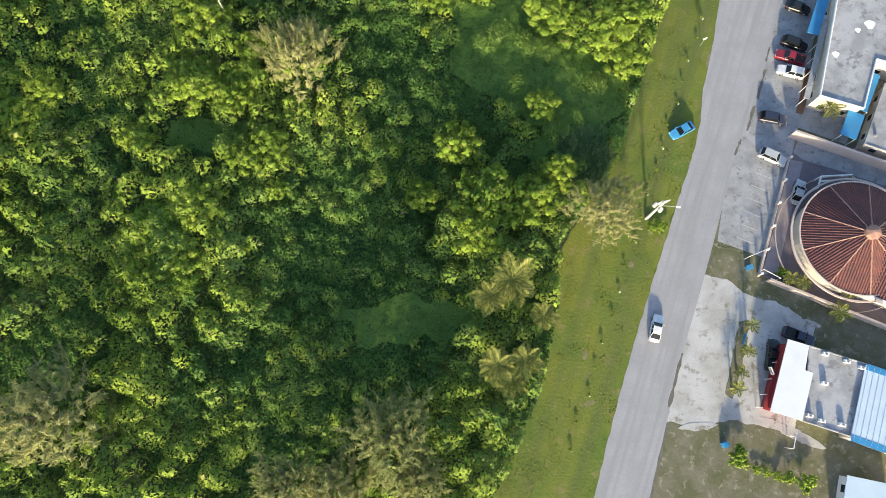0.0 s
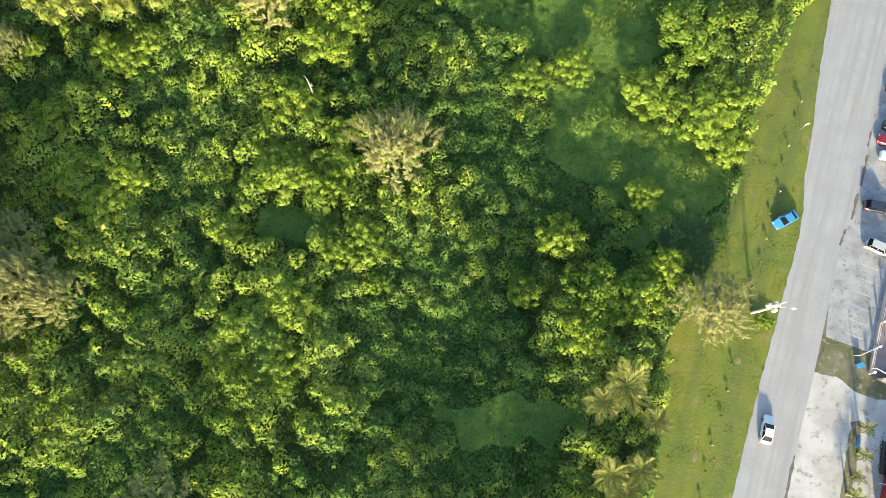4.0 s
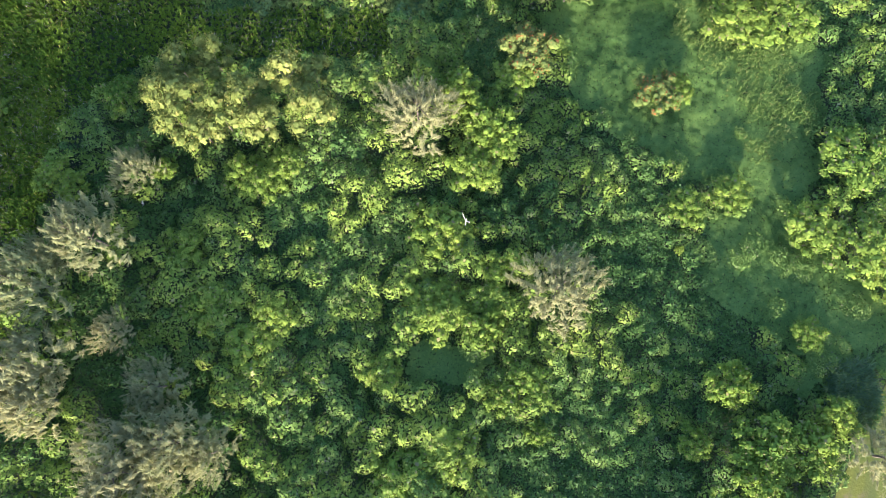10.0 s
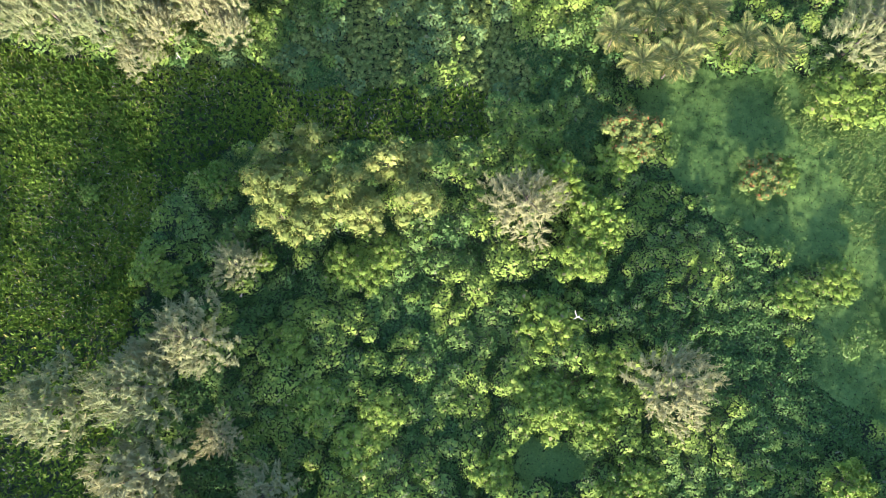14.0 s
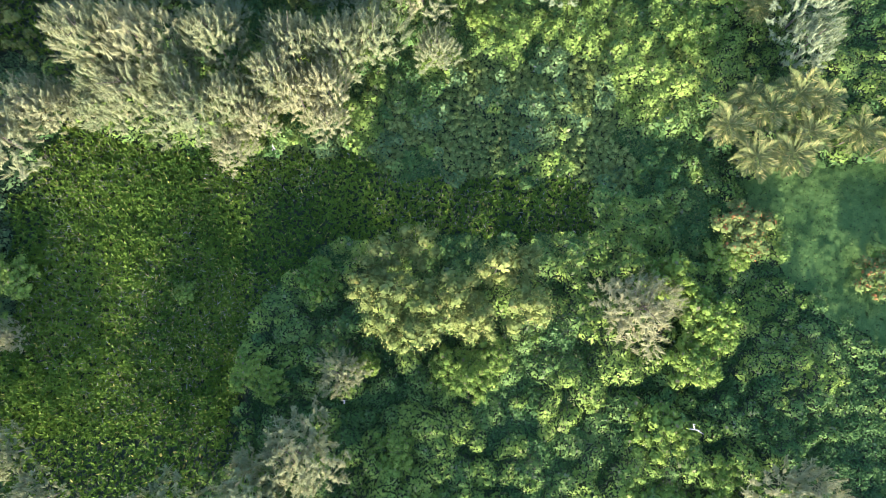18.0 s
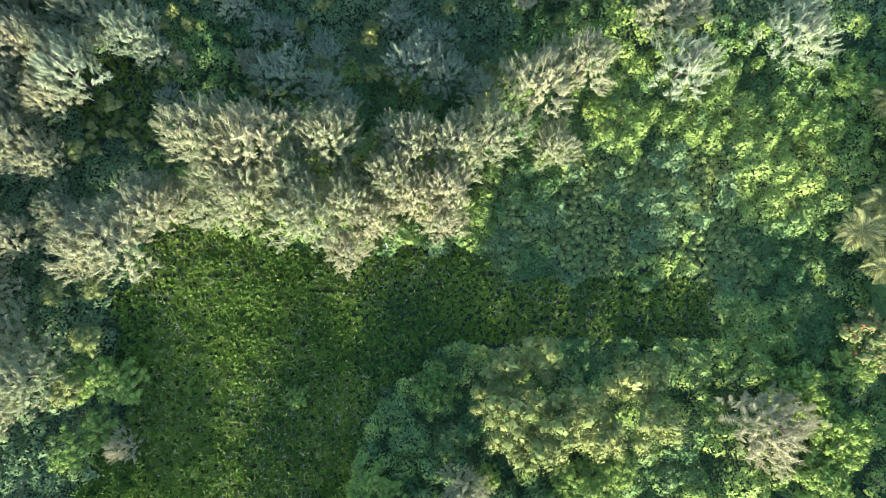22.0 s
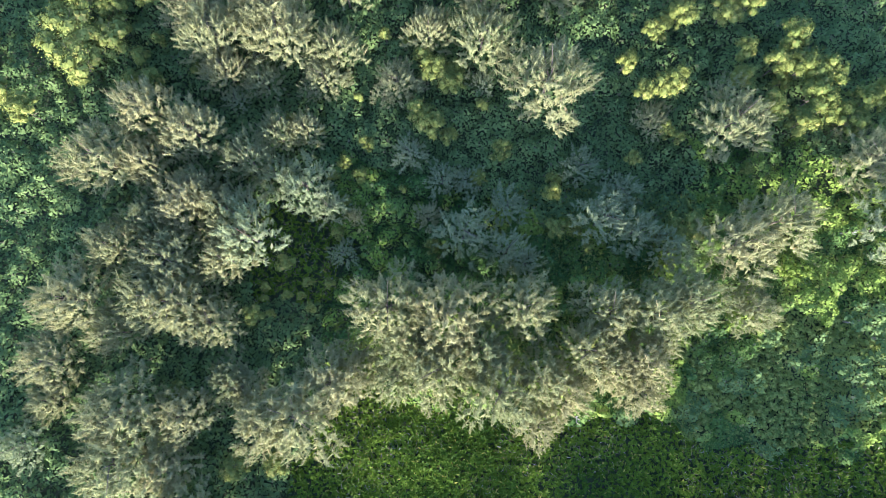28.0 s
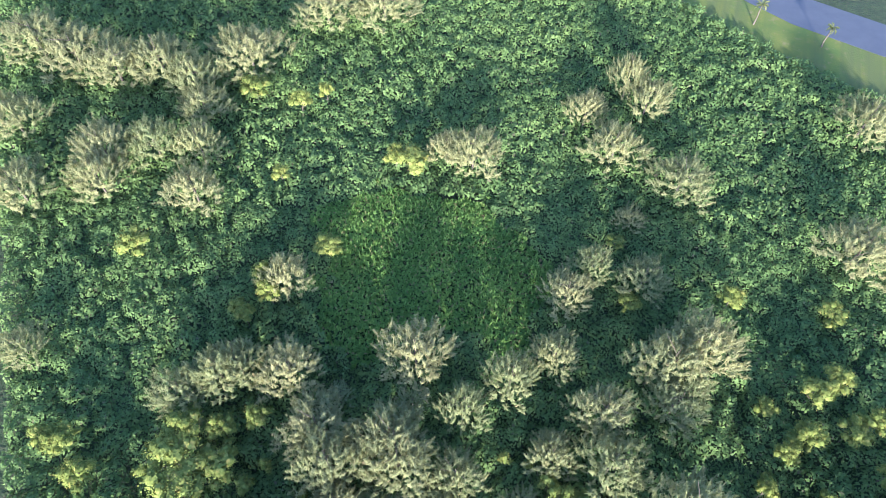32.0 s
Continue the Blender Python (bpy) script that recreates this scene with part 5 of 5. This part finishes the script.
def flat_building(name, outline, height, wall, roof, label, curb=0.25, curb_mat="white", windows=True):
    t = thing(name, label, "building")
    part("wall", prism(shifted(outline, 0.35), -0.2, height - 0.18), M[wall], t)
    part("roof", prism(outline, height - 0.18, height), M[roof], t)
    for p, q in zip(outline, outline[1:] + outline[:1]):
        if curb:
            part("parapet", edge_box(p, q, height - 0.2, height + curb, 0.22), M[curb_mat], t)
    if windows:
        ins = shifted(outline, 0.33)
        for p, q in zip(ins, ins[1:] + ins[:1]):
            l = math.hypot(q[0] - p[0], q[1] - p[1])
            for k in range(int(l // 3)):
                f = (k + 0.5) / (l // 3)
                x, y, a = p[0] + f * (q[0] - p[0]), p[1] + f * (q[1] - p[1]), math.atan2(q[1] - p[1], q[0] - p[0])
                w = part("window", box((1.3, 0.14, 1.2), (x, y, 1.6), 0.02, a), M["white"], t)
                part("pane", box((1.14, 0.18, 1.04), (x, y, 1.6), 0.01, a), M["glass"], w)
    return t


store = flat_building("flat_roofed_store", [(59.4, 54), (66.4, 51.8), (69.6, 61), (78, 58.3), (86, 84), (68.6, 89)][::-1], 5.0, "purple", "roof_grey", "long store with a weathered grey flat roof", 0.3)
for x, y, rr in ((69.4, 67.6, 0.9), (62.9, 61.8, 0.6), (67.2, 66.5, 0.5)):
    part("roof_patch", prism([(x + rr * math.cos(q) * (1 + 0.25 * math.sin(3 * q)), y + rr * math.sin(q)) for q in (2 * math.pi * s / 14 for s in range(14))], 4.98, 5.02), M["white"], store, "white sealant patch")
part("roof_tank", tube([(67.5, 77, 4.9), (67.5, 77, 6.2)], [0.8, 0.75], 14), M["metal"], store)
for p, q in (((60.6, 66.9), (62.6, 72.2)), ((62.6, 72.2), (64.4, 77))):
    part("awning", edge_box(p, q, 2.9, 3.05, 2.0), M["blue"], store, "blue sheet awning")
part("canopy_strip", edge_box((58.2, 54.4), (63.4, 70.4), 3.1, 3.25, 1.0), M["roof_grey"], store)
for k in range(7):
    f = k / 6
    part("canopy_post", tube([(57.9 + 5.1 * f, 54.4 + 16 * f, 0), (57.9 + 5.1 * f, 54.4 + 16 * f, 3.1)], [0.06, 0.06], 8), M["white"], store)

annex = flat_building("grey_annex", [(67.1, 46.3), (75, 43.5), (79, 55), (71.9, 57.5)], 3.2, "purple", "roof_grey", "low annex with a grey flat roof", 0.12, "roof_grey")
part("vent", tube([(69, 47.8, 3.1), (69, 47.8, 3.8)], [0.3, 0.25], 10), M["metal"], annex)
walkway = thing("covered_walkway", "walkway roofed with bright blue sheets", "walkway")
for p, q, wd in (((64.6, 47.6), (66.6, 52.1), 2.8), ((67.6, 52.4), (70.8, 59.4), 1.4)):
    part("roof_sheet", edge_box(p, q, 2.9, 3.0, wd), M["blue"], walkway)
for x, y in ((63.6, 48), (65.7, 47.2), (66, 52.2), (68.4, 52.2), (70.2, 59.3)):
    part("post", tube([(x, y, 0), (x, y, 2.9)], [0.07, 0.07], 8), M["white"], walkway)

for p, q, h, label in (((56.1, 48.7), (80, 39.9), 2.6, "tall pink plastered boundary wall"), ((50.1, 23), (76, 12.6), 1.6, "low pink plastered boundary wall")):
    t = thing("boundary_wall", label, "wall", "boundary walls")
    part("wall_panel", edge_box(p, q, -0.2, h, 0.3), M["pink"], t)
    part("coping", edge_box(p, q, h, h + 0.1, 0.44), M["pink"], t)
fence = thing("courtyard_fence", "low courtyard fence with white lamp-topped posts", "fence")
part("plinth", edge_box((48.8, 23.7), (55.6, 44.4), -0.1, 0.6, 0.25), M["pink"], fence)
part("rail", edge_box((48.8, 23.7), (55.6, 44.4), 1.0, 1.06, 0.06), M["white"], fence)
for k in range(6):
    x, y = 48.9 + 1.33 * k, 24.0 + 4.07 * k
    post = part("post", box((0.36, 0.36, 1.4), (x, y, 0.7), 0.03), M["pink"], fence)
    bm = bmesh.new()
    bmesh.ops.create_uvsphere(bm, u_segments=10, v_segments=7, radius=0.24, matrix=Matrix.Translation((x, y, 1.62)))
    part("lamp_globe", bm, M["white"], post, "white globe lamp")


def round_hall(cx, cy, radius, eave, top, sectors=9):
    """A round hall: tiled roof in flat sectors with raised rolls, pale ridges, a small lantern and two ring canopies."""
    t = thing("domed_hall", "round hall with a red-brown tiled conical roof", "building")
    part("wall", tube([(cx, cy, -0.2), (cx, cy, eave)], [radius - 0.7, radius - 0.7], 48), M["purple"], t)
    half = math.pi / sectors
    for k in range(sectors):
        mid = 2 * math.pi * k / sectors + 0.24
        ends = [(cx + radius * math.cos(mid - half + 2 * half * q / 6), cy + radius * math.sin(mid - half + 2 * half * q / 6)) for q in range(7)]
        bm = bmesh.new()
        rim = [bm.verts.new((x, y, eave)) for x, y in ends]
        apex = bm.verts.new((cx, cy, top))
        for a_, b_ in zip(rim, rim[1:]):
            bm.faces.new((a_, b_, apex))
        panel = part("roof_sector", bm, M["tile"], t)
        for n in range(-8, 9):
            s = n * 0.42
            r0, r1 = abs(s) / math.tan(half) + 0.25, math.sqrt(max(radius ** 2 - s * s, 0.1))
            if r1 - r0 < 0.3:
                continue
            pts = []
            for r_ in (r0, r1 + 0.05):
                x, y = cx + r_ * math.cos(mid) - s * math.sin(mid), cy + r_ * math.sin(mid) + s * math.cos(mid)
                pts.append((x, y, eave + (top - eave) * (1 - math.hypot(r_, s) / radius) + 0.05))
            part("tile_roll", tube(pts, [0.085, 0.085], 5), M["tile"], panel)
        a0 = mid - half
        part("ridge", tube([(cx + radius * math.cos(a0), cy + radius * math.sin(a0), eave + 0.05), (cx, cy, top + 0.05)], [0.12, 0.12], 6), M["ridge"], t)
    lantern = part("lantern", tube([(cx, cy, top - 0.5), (cx, cy, top + 0.5)], [1.15, 1.0], 8), M["ridge"], t, "pale tiled roof lantern")
    part("lantern_cap", tube([(cx, cy, top + 0.5), (cx, cy, top + 0.9)], [1.2, 0.25], 8), M["ridge"], lantern)
    for r_, z, wd in ((radius + 0.15, eave - 0.1, 0.22), (radius + 0.95, 3.4, 0.3), (radius + 2.3, 0.9, 0.1)):
        bm = bmesh.new()
        ring_v = []
        for q in range(64):
            an = 2 * math.pi * q / 64
            ring_v.append([bm.verts.new((cx + u * math.cos(an), cy + u * math.sin(an), zz)) for u, zz in ((r_ - wd / 2, z), (r_ + wd / 2, z), (r_ + wd / 2, z + 0.25), (r_ - wd / 2, z + 0.25))])
        for q in range(64):
            for e in range(4):
                bm.faces.new((ring_v[q][e], ring_v[(q + 1) % 64][e], ring_v[(q + 1) % 64][(e + 1) % 4], ring_v[q][(e + 1) % 4]))
        bmesh.ops.recalc_face_normals(bm, faces=bm.faces)
        part("ring_canopy", bm, M["pink"], t, "cream ring-shaped ledge")
    return t


hall = round_hall(63.4, 29.6, 9.3, 4.5, 7.8)
wing = thing("hall_wing", "wing of the hall with a ribbed red tile roof", "building")
part("wall", prism([(63.5, 21), (79, 14.6), (84, 29), (72, 34)], -0.2, 4.4), M["purple"], wing)
bm = bmesh.new()
p0, p1 = Vector((62.0, 21.2, 4.5)), Vector((80, 13.8, 4.5))
inward = Vector((0.38, 0.925, 0))
for a_, b_ in ((p0, p1),):
    q0, q1 = a_ + inward * 8 + Vector((0, 0, 2.4)), b_ + inward * 8 + Vector((0, 0, 2.4))
    v = [bm.verts.new(u) for u in (a_, b_, q1, q0, q1 + inward * 8 - Vector((0, 0, 2.4)), q0 + inward * 8 - Vector((0, 0, 2.4)))]
    bm.faces.new(v[:4])
    bm.faces.new((v[3], v[2], v[4], v[5]))
roof = part("roof", bm, M["tile"], wing)
for k in range(44):
    s = p0.lerp(p1, k / 43)
    part("tile_roll", tube([s + Vector((0, 0, 0.06)), s + inward * 8 + Vector((0, 0, 2.46))], [0.085, 0.085], 5), M["tile"], roof)
part("gutter", edge_box((62, 21.1), (80, 13.7), 4.35, 4.55, 0.25), M["white"], wing)
for k in range(5):
    f = (k + 0.5) / 5
    part("skylight", box((1.2, 0.7, 0.5), (63.6 + 15.5 * f, 19.9 - 6.3 * f, 4.6), 0.05, -0.39), M["pink"], wing)
porch = thing("entrance_pergola", "white framed pergola by the hall's entrance", "pergola")
for p, q in (((58.9, 38.6), (59.6, 40.6)), ((59.6, 40.6), (64.8, 41)), ((64.8, 41), (65.2, 39.7)), ((59.3, 39.7), (65, 40.3))):
    part("beam", edge_box(p, q, 2.4, 2.65, 0.22), M["white"], porch)
for x, y in ((58.9, 38.6), (59.6, 40.6), (64.8, 41), (65.2, 39.7)):
    part("post", box((0.2, 0.2, 2.4), (x, y, 1.2), 0.02), M["white"], porch)

shop = thing("white_roofed_shop", "shop with white sheet roof and grey flat rear roof", "building")
WHITE_ROOF = [(50.8, 13.1), (54, 12.2), (53, 8.4), (54.2, 8), (51.8, 0.8), (47.1, 2.1)][::-1]
GREY_ROOF = [(54.4, 12.2), (62.9, 9.6), (59.3, -1.3), (52.2, 0.8)][::-1]
PALE_ROOF = [(62.5, 9.5), (76, 5.2), (72.5, -6.2), (58.9, -1.7)][::-1]
part("front_wall", prism(shifted(WHITE_ROOF, 0.6), -0.2, 3.7), M["red"], shop, "dark red front wall")
part("rear_wall", prism(shifted(GREY_ROOF, 0.4), -0.2, 3.0), M["purple"], shop)
part("white_roof", prism(WHITE_ROOF, 3.85, 4.0), M["roof_white"], shop)
part("grey_roof", prism(GREY_ROOF, 3.0, 3.2), M["roof_grey"], shop)
for p, q in zip(GREY_ROOF, GREY_ROOF[1:] + GREY_ROOF[:1]):
    part("parapet", edge_box(p, q, 3.1, 3.42, 0.2), M["roof_grey"], shop)
part("porch_roof", prism([(49.7, 9.9), (50.6, 9.7), (47.7, 2.1), (46.7, 2.4)], 2.5, 2.6), M["red"], shop)
for x, y in ((49.5, 9.6), (48.5, 7), (47.6, 4.6), (46.8, 2.6)):
    part("porch_post", tube([(x, y, 0), (x, y, 2.5)], [0.07, 0.07], 8), M["white"], shop)
sign = part("sign_board", box((0.15, 1.2, 0.9), (48.3, 8.2, 3.0), 0.02, 0.3), M["white"], shop, "white shop sign with plain bars")
for k in range(2):
    part("sign_bar", box((0.17, 0.9 - 0.3 * k, 0.14), (48.28, 8.2, 3.2 - 0.3 * k), 0, 0.3), M["red"], sign)
for x, y in ((56.6, 11), (59.8, 9.9), (62, 9.0), (53.2, 1.6), (55, 0.9), (58, 0.4), (56, 6.5)):
    ac = part("air_conditioner", box((0.9, 0.5, 0.7), (x, y, 3.55), 0.05, -0.3), M["white"], shop)
    part("fan_grille", tube([(x, y, 3.9), (x, y, 3.93)], [0.2, 0.2], 10), M["metal"], ac)
pale = flat_building("pale_roofed_house", PALE_ROOF, 3.8, "purple", "roof_pale", "house with pale blue-white sheet roof", 0.0)
for p, q in (((62.6, 9.2), (76, 4.9)), ((59, -1.4), (72.4, -5.9))):
    part("roof_trim", edge_box(p, q, 3.79, 3.84, 1.0), M["blue"], pale, "bright blue roof edge")
for k in range(16):
    f = (k + 0.5) / 16
    part("seam", edge_box((62.5 + 13.5 * f, 9.4 - 4.3 * f), (58.9 + 13.6 * f, -1.6 - 4.5 * f), 3.78, 3.85, 0.05), M["roof_pale"], pale)
shed = flat_building("pale_shed", [(58.6, -7), (66, -8.3), (64, -16), (56.6, -14.5)][::-1], 2.5, "white", "roof_pale", "small shed with a pale sheet roof", 0.0)


# ---- street furniture ----
def utility_pole(x, y, h, gear):
    t = thing("utility_pole", "pale concrete utility pole with crossarms" + (" and transformers" if gear else ""), "utility pole", "utility poles", pose(x, y, 0, 0, 0, 16))
    part("shaft", tube([(0, 0, -0.5), (0, 0, h)], [0.26, 0.17], 10), M["pole"], t)
    for z, l in ((h - 0.3, 2.4), (h - 1.2, 2.0)):
        part("crossarm", box((l, 0.16, 0.16), (0, 0.2, z), 0.02), M["pole"], t)
        for u in (-l / 2 + 0.1, -0.35, 0.35, l / 2 - 0.1):
            part("insulator", tube([(u, 0.2, z + 0.08), (u, 0.2, z + 0.35)], [0.07, 0.05], 7), M["white"], t)
    if gear:
        for u, v in ((0.55, 0.45), (-0.55, 0.45), (0.0, -0.55)):
            tr = part("transformer", tube([(u, v, h - 2.6), (u, v, h - 1.6)], [0.32, 0.3], 12), M["pole"], t)
            part("bushing", tube([(u, v, h - 1.6), (u, v, h - 1.3)], [0.06, 0.05], 6), M["white"], tr)
        arm = part("lamp_arm", tube([(0, 0, h - 1.6), (1.2, -0.5, h - 1.2), (2.2, -0.9, h - 1.15)], [0.06, 0.05, 0.045], 7), M["metal"], t)
        part("lamp_head", box((0.7, 0.3, 0.16), (2.45, -1.0, h - 1.15), 0.05, -0.4), M["white"], arm)
    return t


utility_pole(30.8, 33.2, 9.3, True)
utility_pole(61, 134, 9.0, False)
t = thing("road_sign", "small white road sign on a thin post", "road sign", m=pose(42.0, 66.0, 0, 0, 0, 16))
part("post", tube([(0, 0, -0.2), (0, 0, 2.4)], [0.05, 0.05], 7), M["metal"], t)
part("plate", box((0.7, 0.04, 0.6), (0, 0, 2.3), 0.01), M["white"], t)
for x, y in ((47.3, 25.1), (41.3, -3.2)):
    t = thing("waste_bin", "blue plastic waste bin with lid", "bin", "waste bins", pose(x, y, 0, 0, 0, 20))
    part("body", box((0.9, 0.75, 1.0), (0, 0, 0.5), 0.08), M["blue"], t)
    part("lid", box((0.98, 0.83, 0.1), (0, 0, 1.04), 0.04), M["blue"], t)
    for u in (-0.35, 0.35):
        part("wheel", tube([(u, 0.36, 0.1), (u, 0.44, 0.1)], [0.1, 0.1], 8), M["rubber"], t)
for p, q, z0, z1 in (((46.8, 26.6), (50.4, 28.2), 1.9, 2.05), ((49.2, 24.6), (51.8, 23.2), 1.6, 1.75), ((50.8, -3.4), (51.3, -1.6), 2.6, 2.8)):
    t = thing("barrier_bar", "white metal bar on two posts", "barrier", "barriers")
    part("bar", edge_box(p, q, z0, z1 - 0.05, 0.1), M["white"], t)
    for u in (p, q):
        part("post", tube([(u[0], u[1], 0), (u[0], u[1], z0 + 0.05)], [0.06, 0.06], 7), M["white"], t)

t = thing("notice_board", "low blue board standing among the small palms", "board", m=pose(45.5, 13.2, 0, 0, 0, 72))
part("panel", box((2.0, 0.12, 0.7), (0, 0, 0.75), 0.02), M["blue"], t)
for u in (-0.8, 0.8):
    part("post", tube([(u, 0, -0.1), (u, 0, 1.1)], [0.05, 0.05], 7), M["metal"], t)

# tufts of longer grass on the verge
rng = np.random.default_rng(77)
pts = scatter(rng, VERGE_EDGE[4:-4] + ROAD_WEST[4:-4][::-1], 0.42)
pts = pts[(pts[:, 1] > -28) & (pts[:, 1] < 128) & (field(pts, 1.6, 41) + 0.4 * rng.random(len(pts)) > 0.85)]
az = rng.uniform(0, 6.28, len(pts))
s_ = rng.uniform(0.08, 0.2, len(pts))
stuff("verge_grass", "short uneven tufts of yellowish grass on the verge", "grass", leaves(rng, np.concatenate([pts, np.full((len(pts), 1), 0.08)], 1), np.tile((0.0, 0.0, 1.0), (len(pts), 1)), np.stack([np.cos(az), np.sin(az), 0 * az], 1), s_, s_ * 0.55, 0.4, own=0.4), M["verge_grass"])

# small palms and garden plants
palms([(46.4, 15.4, 1.7, 2.2), (45.5, 11.3, 1.6, 2.0), (44.3, 8, 1.5, 1.8), (43.2, 5.3, 1.8, 2.2)], 7, "small yellow-green palm in the planting bed", "palms in the planting bed", 11)
palms([(62.3, 52.8, 2.6, 3.5), (60, 17.8, 2.2, 3), (62, 21, 1.6, 2.6), (53.2, 23.2, 1.7, 2.2), (55.2, 22.5, 1.7, 2.2), (64.5, 40, 1.2, 2.4)], 8, "green garden palm beside the wall", "garden palms", 11)
palms([(-57.5, 289, 2.2, 6), (-73.5, 298, 2.4, 6)], 9, "slim palm beside the far road", "palms along the far road", 12)
small_crown = quads_mesh("bush_crown", clump_crown(np.random.default_rng(8), 9, 40, 0.11, 1.0, 1.1, 0.7), M["bush"])
small_stem = trunk_mesh(np.random.default_rng(9), "bush_stem", 0.8, 0.04, 5, 0.5, M["bark"])
garden = tree_kind("garden_bush", [small_crown], [small_stem], "small trimmed garden bush", "bush", "garden bushes")
garden([(42.9, -5, 2.0, 2.4), (52.6, 24.4, 1.2, 1.4), (46, -6.8, 0.9, 0.8), (47.5, -7.2, 0.9, 0.8), (49, -7.6, 0.9, 0.8), (50.5, -7.8, 1.2, 1.6), (53, -8.4, 1.8, 2.0), (33, 31.8, 1.4, 1.2), (31.6, 31.6, 1.2, 1.0)], 1, (1.0, 1.2))
verge_plants = tree_kind("verge_sapling", [small_crown], [small_stem], "tiny sapling planted in a row on the verge", "sapling", "saplings along the verge")
verge_plants([(42.4 - 1.4 * k + 0.3 * math.sin(k * 2.1), 71.5 - 4.23 * k, 0.3, 0.75) for k in range(19)], 3, (1.0, 1.2))
for k in range(0, 19, 2):
    t = thing("tree_guard", "short white plastic guard tube round a sapling", "tree guard", "guards along the verge", pose(42.4 - 1.4 * k + 0.3 * math.sin(k * 2.1) + 0.25, 71.5 - 4.23 * k - 0.3, 0))
    part("tube", tube([(0, 0, -0.05), (0.03, 0, 0.6)], [0.07, 0.065], 8), M["white"], t)

for k, (x, y, l, w, a) in enumerate(((53, -1.6, 9, 1.6, -24), (50.5, -0.2, 7, 1.0, -22), (37.5, -0.6, 6, 1.2, 5), (57, 16.2, 3, 0.8, -20))):
    ca, sa = math.cos(radians(a)), math.sin(radians(a))
    oval = [(x + l / 2 * math.cos(q) * ca - w / 2 * math.sin(q) * sa, y + l / 2 * math.cos(q) * sa + w / 2 * math.sin(q) * ca) for q in (2 * math.pi * s_ / 14 for s_ in range(14))]
    structure("coral_patch", rough(oval, 0.14, k, 0.5), 0.0, 0.066 + 0.004 * k, "coral", "worn patch of whitish coral gravel", "bare ground")
